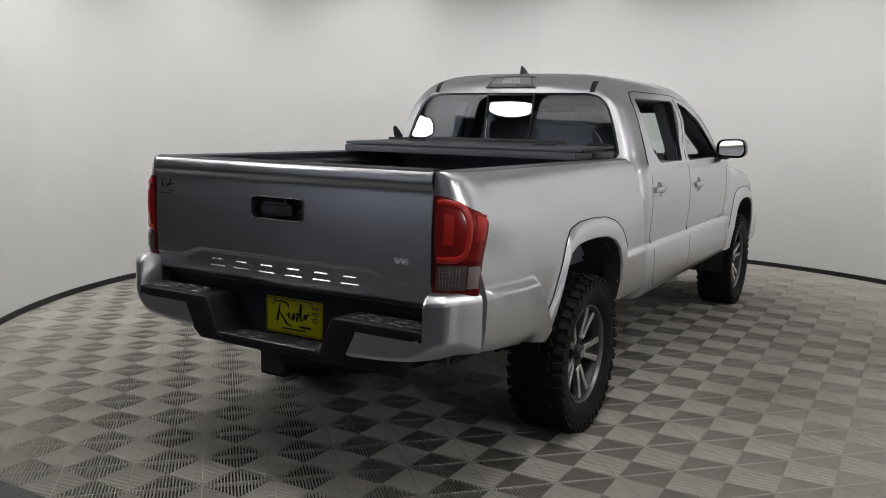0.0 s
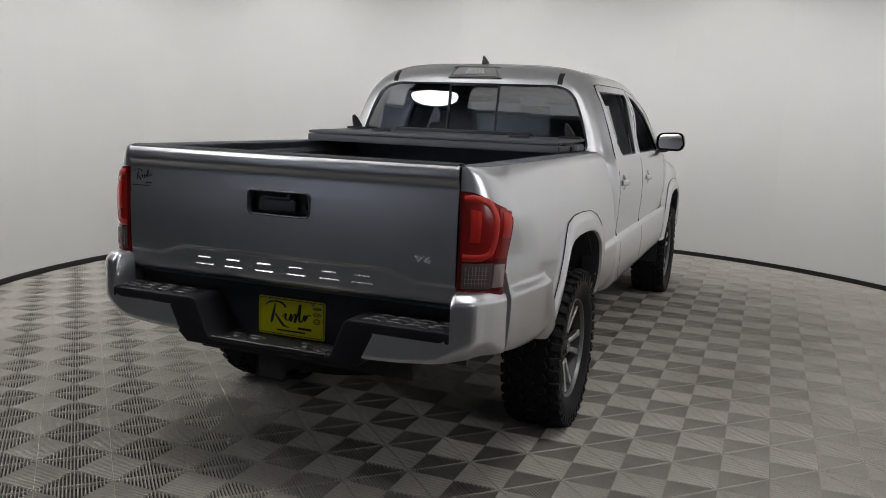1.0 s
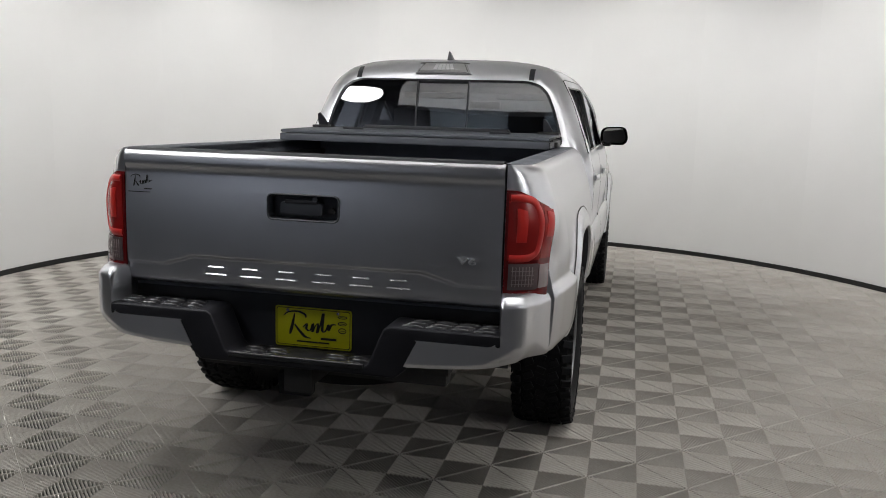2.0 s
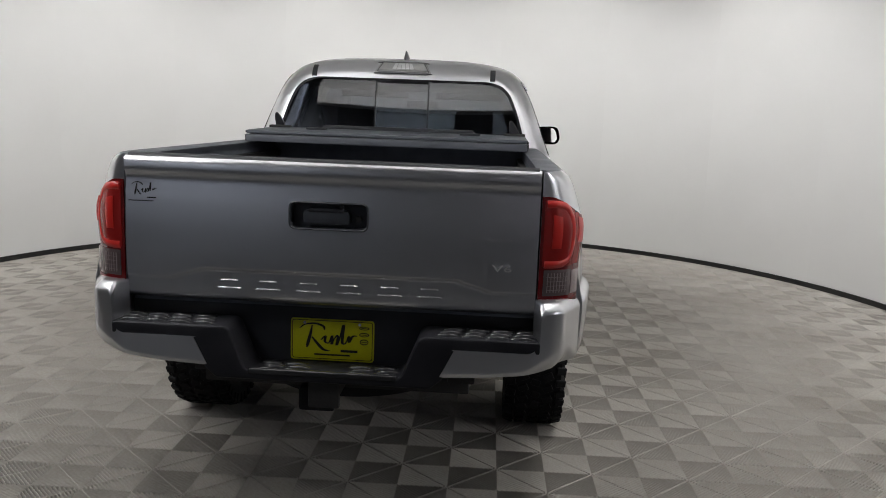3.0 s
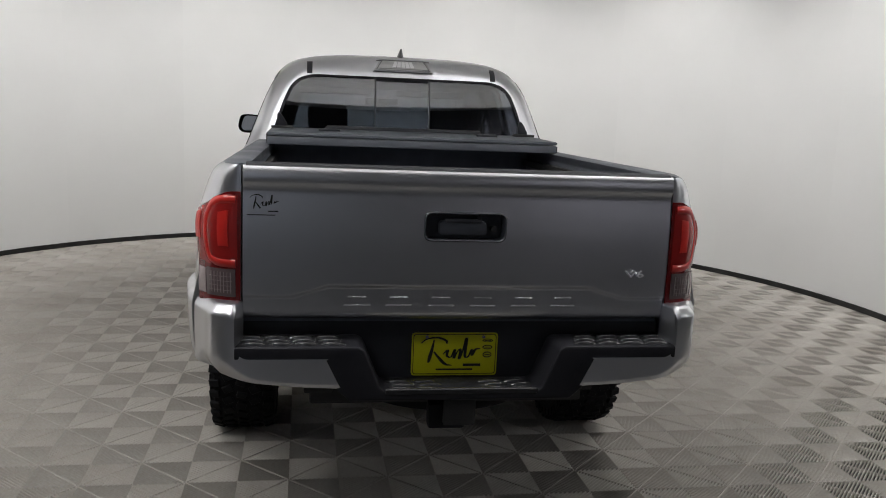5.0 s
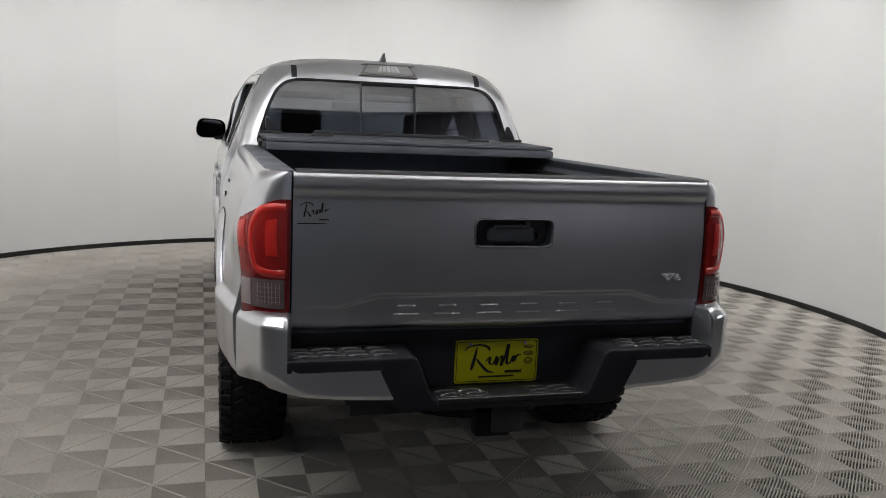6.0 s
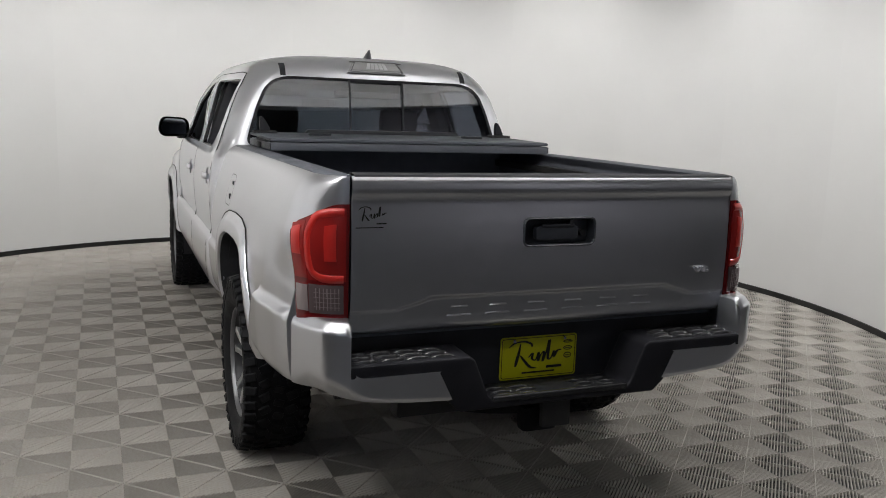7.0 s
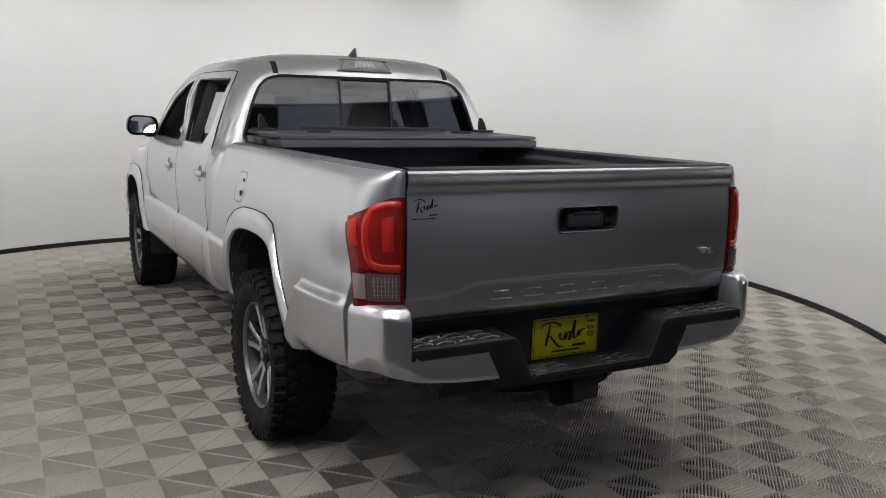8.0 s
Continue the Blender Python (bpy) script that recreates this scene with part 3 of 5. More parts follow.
def bed_point(u, z, lift=0.0):
    """The bed's outer skin: u counts along the plan from the tailgate forwards."""
    i = min(int(u), len(PLAN) - 2)
    a, b = Vector(PLAN[i]), Vector(PLAN[i + 1])
    p = a + (b - a) * (u - i)
    c, d = Vector(PLAN[max(i - 1, 0)]), Vector(PLAN[min(i + 2, len(PLAN) - 1)])
    t = (d - c).normalized()
    nrm = Vector((t.y, -t.x))
    off = spline(PROF, z) - 0.913 + lift - 0.030 * smooth(1.12, 0.95, z) * (1 - smooth(0.10, 0.38, p.y))
    # pressed bulge low behind the wheel, joining the bumper's line
    d = ((0.44 - p.y) * 0.245 + (0.850 - z) * 0.20) / 0.316
    bulge = 0.030 * smooth(-0.020, 0.016, 0.850 - z) * smooth(-0.014, 0.014, d) * smooth(-0.03, 0.04, p.y)
    bulge *= 1 - smooth(0.826, 0.840, z) * (1 - smooth(0.065, 0.085, p.y))
    bulge -= 0.012 * max(0, (0.66 - z) / 0.04) ** 2 * (1 - smooth(0.45, 0.56, p.y)) * smooth(0.04, 0.06, p.y)
    # sill cladding ahead of the wheel
    bulge += 0.018 * smooth(0.825, 0.795, z) * smooth(1.50, 1.60, p.y)
    near = min(1.0, (p.x - 0.722) / 0.191)
    q = p + Vector(((off - lift + bulge) * near, -0.006 * (1 - near))) + nrm * lift
    return (q.x, q.y, z)


def bed_low(y):
    if y < 0.0586:
        return 0.842
    if 0.600 < y < 1.52:
        return lerp(ARCH_IN, y)
    return lerp([(0.0586, 0.630), (0.30, 0.606), (0.50, 0.572), (0.600, 0.557)], y) if y < 1 else 0.575


def bed_side(side):
    rows = []
    for u in sorted(list(range(len(PLAN))) + [10.05, 10.10]):
        y = bed_point(u, 0.9)[1]
        low = bed_low(y)
        zs = [low + (1.29 - low) * (1 - (1 - k / 100) ** 1.15) for k in range(101)]
        rows.append([bed_point(u, z) for z in zs])
    bm = thick(grid(rows), 0.02, (1, -0.2, 0))
    if side < 0:
        mirrored(bm)
    return part("bed_side", bm, PAINT, truck)


def flare(side, inner, outer, body, name="wheel_arch_flare"):
    rows = []
    n = 64
    def along(pts, s):
        k = s * (len(pts) - 1)
        i = min(int(k), len(pts) - 2)
        a, b = Vector(pts[i]), Vector(pts[i + 1])
        return a + (b - a) * (k - i)
    for k in range(n + 1):
        p, q = along(outer, k / n), along(inner, k / n)
        row = []
        for s, lift in ((0, 0.0), (0.0, 0.002), (0.05, 0.005), (0.36, 0.020), (0.44, 0.0222), (0.9, 0.0245), (0.96, 0.0235), (1.0, 0.018), (1.012, 0.009)):
            m = p + (q - p) * s
            row.append((side * (body(m.x, m.y) + lift), m.x, m.y))
        rows.append(row)
    bm = grid(rows)
    bmesh.ops.smooth_vert(bm, verts=[v for v in bm.verts if len(v.link_faces) == 4], factor=0.25, use_axis_x=False, use_axis_y=True, use_axis_z=True)
    made = part(name, bm, PAINT, truck)
    # the flare's inner return, coloured black for the shade towards the wheel well
    rows = []
    for k in range(n + 1):
        p, q = along(outer, k / n), along(inner, k / n)
        m = p + (q - p) * 1.018
        rows.append([(side * (body(m.x, m.y) + lift), m.x, m.y) for lift in (0.011, 0.0, -0.08)])
    part("flare_shade_lip", thick(grid(rows), 0.004, (0, 0, -1)), WELL_MAT, made)
    # the gap round the flare, its shade drawn as a thin black strip
    rows = []
    for k in range(n + 1):
        p, q = along(outer, k / n), along(inner, k / n)
        rows.append([(side * (body(m.x, m.y) + 0.0035), m.x, m.y) for m in (p + (p - q).normalized() * 0.0028, p - (p - q).normalized() * 0.001)])
    part("flare_gap_strip", thick(grid(rows), 0.004, (side, 0, 0)), RUBBER, made)
    return made


for side in (1, -1):
    bed_side(side)
    flare(side, ARCH_IN, ARCH_OUT, lambda y, z: spline(PROF, z))
    # rail cap
    rows = []
    for u in range(3, len(PLAN)):
        x, y, z = bed_point(u, 1.285)
        inn = min(x - 0.02, 0.705)
        rows.append([(side * (x - 0.006), y, 1.280), (side * (x - 0.008), y, 1.289), (side * (x - 0.018), y, 1.294), (side * (inn + 0.012), y, 1.294), (side * inn, y, 1.288), (side * inn, y, 1.255)])
    part("bed_rail_cap", thick(grid(rows), 0.004, (0, 0, 1)), COVER_MAT, truck, "black plastic bed rail cap")
    # inner wall of the bed
    part("bed_inner_wall", box(*sorted((side * 0.705, side * 0.735)), 0.03, 1.9, 0.80, 1.29, 0.006), LINER_MAT, truck)
    part("bed_rail_track", box(*sorted((side * 0.675, side * 0.705)), 0.10, 1.88, 1.20, 1.235, 0.004), UNDER_MAT, truck)
    part("wheel_housing", join(box(*sorted((side * 0.50, side * 0.71)), 0.62, 1.64, 0.972, 1.02, 0.01), box(*sorted((side * 0.50, side * 0.525)), 0.62, 1.64, 0.80, 0.98, 0.006)), WELL_MAT, truck)
    # dark wheel well
    rows = []
    for k in range(33):
        a = math.pi * (0.08 + 0.84 * k / 32)
        y, z = 1.13 - 0.47 * math.cos(a), 0.44 + 0.52 * math.sin(a)
        rows.append([(side * 0.885, y, z), (side * 0.54, y, z)])
    part("wheel_well", thick(grid(rows), 0.006), WELL_MAT, truck)
    part("wheel_well_side", box(*sorted((side * 0.54, side * 0.55)), 0.70, 1.60, 0.60, 1.0), WELL_MAT, truck)
part("bed_floor", box(-0.72, 0.72, 0.02, 1.92, 0.77, 0.80), LINER_MAT, truck)
part("bed_front_wall", box(-0.72, 0.72, 1.885, 1.925, 0.78, 1.295, 0.006), LINER_MAT, truck)
for k in range(9):
    x = -0.60 + 0.15 * k
    part("bed_floor_rib", box(x - 0.03, x + 0.03, 0.05, 1.88, 0.80, 0.812, 0.004), LINER_MAT, truck)

# ---- tailgate ----
GATE = [(0.788, -0.010), (0.794, -0.026), (0.82, -0.0385), (0.88, -0.0430), (0.95, -0.0460), (1.02, -0.0470), (1.08, -0.0465), (1.14, -0.0435), (1.185, -0.0395), (1.215, -0.0378), (1.228, -0.0425), (1.242, -0.0500), (1.255, -0.0515), (1.270, -0.0495), (1.284, -0.0445), (1.2905, -0.0385), (1.2915, -0.0300)]


def gate_y(x, z):
    y = spline(GATE, z) - 0.014 * (1 - (x / 0.71) ** 2)
    edge = 0.455 + 0.10 * smooth(0.905, 0.865, z)
    raised = smooth(0.912, 0.897, z) * (1 - smooth(edge - 0.012, edge + 0.012, abs(x)))
    low = smooth(0.872, 0.862, z) * smooth(edge - 0.02, edge + 0.02, abs(x))
    return y + 0.010 * raised + 0.007 * low


zs = sorted([z for z, _ in GATE if z < 0.80 or z > 1.25] + [1.066, 1.152] + [0.803 + 0.44 * k / 79 for k in range(80)])
xs = sorted([-0.7165 + 1.433 * k / 110 for k in range(111)] + [-0.132, 0.132])
bm = grid([[(x, gate_y(x, z), z) for x in xs] for z in zs])
hole = [f for f in bm.faces if abs(f.calc_center_median().x) < 0.132 and 1.066 < f.calc_center_median().z < 1.152]
bmesh.ops.delete(bm, geom=hole, context="FACES")
gate = part("tailgate", thick(bm, 0.006), PAINT, truck)
tagged(gate, "closed silver tailgate with rows of short pressed bars")
part("inner_skin", box(-0.705, 0.705, -0.004, 0.024, 0.79, 1.285, 0.004), LINER_MAT, gate)
rows = []
for k in range(41):
    x = -0.708 + 1.416 * k / 40
    bow = -0.014 * (1 - (x / 0.71) ** 2)
    rows.append([(x, -0.020, 1.280), (x, -0.0405 + bow, 1.2895), (x, -0.036 + bow, 1.2955), (x, -0.026 + bow, 1.2985), (x, -0.006, 1.300), (x, 0.018, 1.298), (x, 0.025, 1.292), (x, 0.026, 1.276)])
part("top_cap", thick(grid(rows), 0.003, (0, 0, 1)), BLACK_PLASTIC, gate, "black plastic tailgate top cap")
bezel_in = rounded([(-0.131, 1.067), (0.131, 1.067), (0.131, 1.151), (-0.131, 1.151)], 0.022)
bezel_out = rounded([(-0.138, 1.060), (0.138, 1.060), (0.138, 1.158), (-0.138, 1.158)], 0.026)
rows = []
for (a, b), (c, d) in zip(bezel_out + bezel_out[:1], bezel_in + bezel_in[:1]):
    rows.append([(a, -0.055, b), (a, -0.063, b), ((a + c) / 2, -0.067, (b + d) / 2), (c, -0.063, d), (c * 0.97, -0.022, d * 0.97 + 1.109 * 0.03)])
handle = part("tailgate_handle", grid(rows), HANDLE_MAT, gate, "black recessed tailgate handle")
part("handle_cup", prism(bezel_out, "y", -0.024, -0.016), HANDLE_MAT, gate)
part("handle_lever", prism(rounded([(-0.088, 1.082), (0.072, 1.082), (0.072, 1.128), (-0.088, 1.128)], 0.014), "y", -0.06, -0.030, 0.005), HANDLE_MAT, gate)
part("handle_pull_lip", box(-0.07, 0.055, -0.063, -0.05, 1.122, 1.136, 0.005), BLACK_PLASTIC, gate)
part("handle_lock", tube((0.1, -0.042, 1.10), (0.1, -0.02, 1.10), 0.011, n=20), UNDER_MAT, gate)
part("handle_camera_eye", tube((0.045, -0.06, 1.142), (0.045, -0.04, 1.138), 0.008, n=16), GLOSS_BLACK, gate)


# plain pressed bars where the maker's name stands: a long low bar and a short high one for each place
for x in (-0.350, -0.212, -0.070, 0.072, 0.214, 0.352):
    for z, half in ((0.840, 0.043), (0.868, 0.030)):
        bm = prism([(x - half, z), (x + half, z), (x + half * 0.94, z + 0.0035), (x - half * 0.94, z + 0.0035)], "y", -0.0045, 0.012)
        for v in bm.verts:
            v.co.y += gate_y(v.co.x, v.co.z) + (0.0025 if v.co.z > z + 0.002 and v.co.y < 0 else 0)
        part("blank_emblem_bar", bm, PAINT, gate)


def brush(name, line, thickness, m, mat, parent):
    """A flat brush stroke through (x, z, width) points, smoothly bent."""
    pts = [Vector(p) for p in line]
    fine = []
    for i in range(len(pts) - 1):
        p0, p1, p2, p3 = pts[max(i - 1, 0)], pts[i], pts[i + 1], pts[min(i + 2, len(pts) - 1)]
        for k in range(6):
            t = k / 6
            fine.append(0.5 * ((2 * p1) + (p2 - p0) * t + (2 * p0 - 5 * p1 + 4 * p2 - p3) * t * t + (3 * p1 - p0 - 3 * p2 + p3) * t ** 3))
    fine.append(pts[-1])
    rows = []
    for i, p in enumerate(fine):
        d = (fine[min(i + 1, len(fine) - 1)] - fine[max(i - 1, 0)]).to_2d().normalized() * p.z / 2
        rows.append([m @ Vector((p.x - d.y, 0, p.y + d.x)), m @ Vector((p.x + d.y, 0, p.y - d.x))])
    bm = grid(rows)
    return part(name, thick(bm, thickness, (0, -1, 0)), mat, parent)


def scribble(name, m, thickness, mat, parent):
    """The dealer's mark as a plain flourish: a tall stroke with a swash, and a running wave. One unit wide."""
    brush(name, [(0.20, 0.36, 0.02), (0.17, 0.10, 0.05), (0.13, -0.16, 0.06), (0.11, -0.30, 0.03)], thickness, m, mat, parent)
    brush(name, [(-0.02, 0.26, 0.02), (0.08, 0.38, 0.035), (0.26, 0.42, 0.05), (0.40, 0.34, 0.05), (0.42, 0.24, 0.02)], thickness, m, mat, parent)
    brush(name, [(0.20, 0.02, 0.03), (0.29, -0.16, 0.055), (0.40, -0.34, 0.06), (0.52, -0.38, 0.02)], thickness, m, mat, parent)
    brush(name, [(0.36, -0.06, 0.02), (0.44, 0.06, 0.04), (0.43, -0.10, 0.045), (0.50, -0.14, 0.03), (0.56, 0.08, 0.04), (0.55, -0.18, 0.045), (0.60, 0.00, 0.025), (0.66, 0.08, 0.04), (0.64, -0.20, 0.045), (0.70, 0.05, 0.03), (0.76, 0.42, 0.05), (0.74, -0.10, 0.05), (0.80, -0.12, 0.03), (0.86, 0.08, 0.045), (0.86, -0.10, 0.04), (0.92, 0.08, 0.045), (1.0, 0.10, 0.03)], thickness, m, mat, parent)


def words(text, size, m, mat, name, parent, depth=0.001):
    curve = bpy.data.curves.new(name, "FONT")
    curve.body, curve.size, curve.extrude, curve.align_x, curve.align_y = text, size, depth, "CENTER", "CENTER"
    curve.resolution_u = 3
    ob = new(name, curve)
    bpy.context.view_layer.update()
    mesh = bpy.data.meshes.new_from_object(ob.evaluated_get(bpy.context.evaluated_depsgraph_get()))
    bpy.data.objects.remove(ob)
    mesh.transform(m)
    mesh.materials.clear()
    mesh.materials.append(mat)
    ob = new(name, mesh)
    ob.parent = parent
    return ob


words("V6", 0.031, Matrix.Translation((0.598, gate_y(0.598, 0.955) - 0.009, 0.955)) @ Matrix.Diagonal((2.0, 1, 1, 1)) @ pose(0, 0, 0, 78, 0, 0), BADGE, "engine_badge", gate, 0.006)
# sticker: a plain flourish over two thin bars
scribble("sticker_stroke", Matrix.Translation((-0.693, gate_y(-0.65, 1.172) - 0.0012, 1.172)) @ Matrix.Diagonal((0.088, 1, 0.062, 1)), 0.001, INK, gate)
for x, z, w, h in ((-0.622, 1.146, 0.032, 0.004), (-0.650, 1.134, 0.108, 0.003)):
    part("sticker_bar", box(x - w / 2, x + w / 2, gate_y(x, z) - 0.0012, gate_y(x, z), z - h / 2, z + h / 2), INK, gate)


for side in (1, -1):
    part("tailgate_jamb", box(*sorted((side * 0.700, side * 0.735)), -0.008, 0.04, 0.80, 1.272, 0.002), LINER_MAT, truck)


# ---- tail lamps ----
def lamp_sheet(u0, u1, z0, z1, lift, nu=14, nz=14, slope=0.05, bow=0.0):
    """A patch of the lamp's skin; its outer edge leans back towards the tailgate lower down."""
    rows = []
    for i in range(nu + 1):
        s = i / nu
        top = z1 - slope * smooth(0.15, 1.0, s) - (0.5 * slope * max(0, (s - 0.82) / 0.18) ** 2 if u1 > 12.4 else 0)
        row = []
        for j in range(nz + 1):
            z = z0 + (top - z0) * j / nz
            u = (u0 + (u1 - u0) * s) * (0.80 + 0.20 * (z - 0.85) / 0.32)
            row.append(bed_point(max(u, 0.05), z, lift + bow * math.sin(math.pi * s) * math.sin(math.pi * j / nz)))
        rows.append(row)
    return rows


def lamp_tube(line, width, lift):
    """A raised round-backed strip on the lamp's skin along a line of (u, z)."""
    pts = [Vector(p) for p in line]
    fine = []
    for i in range(len(pts) - 1):
        p0, p1, p2, p3 = pts[max(i - 1, 0)], pts[i], pts[i + 1], pts[min(i + 2, len(pts) - 1)]
        for k in range(8):
            t = k / 8
            fine.append(0.5 * ((2 * p1) + (p2 - p0) * t + (2 * p0 - 5 * p1 + 4 * p2 - p3) * t * t + (3 * p1 - p0 - 3 * p2 + p3) * t ** 3))
    fine.append(pts[-1])
    scale = 0.0155      # one step of u is about this long
    rows = []
    for i, p in enumerate(fine):
        d = fine[min(i + 1, len(fine) - 1)] - fine[max(i - 1, 0)]
        d = Vector((d.x * scale, d.y)).normalized()
        row = []
        for k in range(7):
            c = k / 3 - 1
            u, z = p.x - d.y * c * width / 2 / scale, p.y + d.x * c * width / 2
            u *= 0.80 + 0.20 * (z - 0.85) / 0.32
            row.append(bed_point(max(u, 0.3), z, lift - 0.006 * c * c))
        rows.append(row)
    return rows


def tail_lamp(side):
    def made(rows, depth):
        bm = thick(grid(rows), depth, (1, -1, 0))
        return mirrored(bm) if side < 0 else bm
    lamp = part("tail_lamp", made(lamp_sheet(0.05, 12.7, 0.838, 1.206, 0.006, slope=0.062), 0.012), RED_DEEP, truck, "red and smoky tail lamp with dark red surround")
    part("red_lens", made(lamp_sheet(0.7, 8.9, 0.968, 1.194, 0.0085, slope=0.034, bow=0.003), 0.004), RED_MID, lamp)
    part("side_lens", made(lamp_sheet(9.0, 12.2, 0.972, 1.150, 0.0085, slope=0.012, bow=0.002), 0.004), RED_MID, lamp)
    part("red_light_guide", made(lamp_tube([(1.2, 1.180), (4.0, 1.178), (6.6, 1.166), (7.9, 1.13), (8.2, 1.08), (8.2, 1.03), (7.8, 0.996), (6.2, 0.980), (3.6, 0.976), (1.2, 0.976)], 0.030, 0.0125), 0.006), RED_LENS, lamp, "bright red curved light guide")
    part("inner_light_guide", made(lamp_sheet(2.6, 4.9, 1.03, 1.145, 0.0125, slope=0.006, bow=0.002), 0.006), RED_LENS, lamp)
    part("side_reflector", made(lamp_sheet(9.8, 12.0, 1.045, 1.135, 0.0115, slope=0.008, bow=0.002), 0.004), RED_LENS, lamp)
    part("lower_red_band", made(lamp_sheet(1.2, 12.3, 0.842, 0.860, 0.009, slope=0.0, nz=3, bow=0.002), 0.006), RED_DEEP, lamp)
    part("clear_lens", made(lamp_sheet(1.2, 8.8, 0.866, 0.956, 0.010, slope=0.0, bow=0.003), 0.006), CLEAR_LENS, lamp, "smoky reversing lamp lens")
    part("side_clear_lens", made(lamp_sheet(9.1, 12.1, 0.870, 0.952, 0.010, slope=0.0, bow=0.002), 0.006), SIDE_LENS, lamp)
    for k in range(7):
        part("lens_rib", made(lamp_sheet(2.2 + 0.8 * k, 2.35 + 0.8 * k, 0.878, 0.946, 0.0132, nu=1, slope=0.0), 0.002), SIDE_LENS, lamp)
    for k in range(4):
        part("lens_rib", made(lamp_sheet(2.0, 7.6, 0.886 + 0.015 * k, 0.8875 + 0.015 * k, 0.0134, nz=1, slope=0.0), 0.002), SIDE_LENS, lamp)


tail_lamp(1), tail_lamp(-1)


# ---- rear bumper ----
def corner_top(x):
    """How high the painted skin reaches: low under the step, then up a rounded inner corner to the end's top."""
    if x < 0.690:
        return 0.684
    if x < 0.736:
        return 0.684 + 0.046 * (1 - math.sqrt(max(0, 1 - ((x - 0.690) / 0.046) ** 2)))
    return 0.838 + 0.014 * math.sqrt(min(1, (x - 0.7359) / 0.014))


BUMPER_PLAN = [(0.425, -0.138), (0.50, -0.138), (0.58, -0.138), (0.66, -0.138), (0.72, -0.134), (0.77, -0.120), (0.80, -0.103), (0.815, -0.088), (0.824, -0.070), (0.834, -0.045), (0.856, 0.0), (0.880, 0.055)]


def bumper_skin(side):
    """The painted end and strip of the bumper in one piece: a flat rear face, a crease down the corner, a bevelled top, tucked in below."""
    def plan_y(x):
        return spline(BUMPER_PLAN, x)
    xs = [0.425 + 0.265 * k / 14 for k in range(15)] + [0.690 + 0.0457 * k / 10 for k in range(1, 11)] + [0.7362] + [0.7362 + 0.1438 * k / 48 for k in range(1, 49)]
    rows = []
    for x in xs:
        y = plan_y(x)
        t = Vector((0.004, plan_y(min(x + 0.002, 0.880)) - plan_y(x - 0.002))).normalized()
        n = Vector((t.y, -t.x))
        top = corner_top(x)
        low = lerp([(0.42, 0.584), (0.55, 0.592), (0.68, 0.606), (0.78, 0.618), (0.880, 0.629)], x)
        slant = 0.055 * (1 - smooth(0.42, 0.55, x))
        corner = smooth(0.66, 0.80, x) * (1 - smooth(0.84, 0.880, x))
        reach, depth = 0.018 + 0.050 * corner, 0.006 + 0.030 * corner
        row = []
        for k in range(34):
            s = k / 33
            z = low + (top - low) * s
            tuck = depth * max(0, (low + reach - z) / reach) ** 1.9
            if x > 0.736:
                tuck += 0.024 * max(0, (z - (top - 0.030)) / 0.030) ** 1.25
            row.append((side * (x - n.x * tuck + slant * (s - 0.5) * 0.9), y - n.y * tuck, z))
        d = 0.024 if x > 0.736 else 0.0
        row.append((side * (x - n.x * (d + 0.012)), y - n.y * (d + 0.012), top + 0.003 * (d > 0)))
        row.append((side * (x - n.x * 0.09), max(y - n.y * 0.09, -0.03), top + 0.002 * (d > 0)))
        rows.append(row)
    # the edge at the seam turns inwards
    rows.append([(p[0] - side * 0.025, p[1] + 0.002, p[2]) for p in rows[-1]])
    return thick(grid(rows), 0.005, (side, -1, 0.5))


bumper = part("rear_bumper", prism([(-0.738, 0.724), (-0.345, 0.724), (-0.325, 0.712), (-0.272, 0.582), (-0.255, 0.568), (0.255, 0.568), (0.272, 0.582), (0.325, 0.712), (0.345, 0.724), (0.738, 0.724), (0.738, 0.680), (0.462, 0.678), (0.41, 0.575), (0.37, 0.540), (-0.37, 0.540), (-0.41, 0.575), (-0.462, 0.678), (-0.738, 0.680)], "y", -0.134, 0.03, 0.010, 3), STEP_PLASTIC, truck, "black textured rear bumper with silver ends")
part("bumper_backing", box(-0.74, 0.74, 0.044, 0.07, 0.56, 0.795, 0.004), BLACK_PLASTIC, bumper)
for side in (1, -1):
    part("bumper_end", bumper_skin(side), PAINT, bumper, "silver painted bumper end running in below the step")
    part("bumper_end_inner", box(*sorted((side * 0.7365, side * 0.745)), -0.112, 0.05, 0.70, 0.840, 0.003), PAINT, bumper)


def step_ridge(x, y, z, w):
    """A crescent tread on the step: a steep rounded lip towards the rear, flat-topped, falling away in front."""
    rows = []
    for k in range(13):
        c = 2 * k / 12 - 1
        h = 0.010 * (1 - abs(c) ** 3)
        back = 0.010 * c * c
        rows.append([(x + w / 2 * c, y + back + d, z + h * f) for d, f in ((0, 0), (0.001, 0.6), (0.003, 0.9), (0.006, 1.0), (0.012, 0.97), (0.017, 0.8), (0.026, 0.0))])
    part("step_ridge", grid(rows), RIDGE_MAT, bumper, angle=60)


for side in (1, -1):
    for k in range(4):
        for j in range(3):
            step_ridge(side * (0.425 + 0.084 * k + 0.010 * j), -0.116 + 0.040 * j, 0.724, 0.078)
for x in (-0.205, -0.115, 0.115, 0.205):
    for j in range(3):
        step_ridge(x + 0.016 * (j % 2), -0.108 + 0.034 * j, 0.568, 0.080)
part("step_lip", box(-0.258, 0.258, -0.139, -0.121, 0.560, 0.583, 0.008, segments=3), LIP_MAT, bumper)
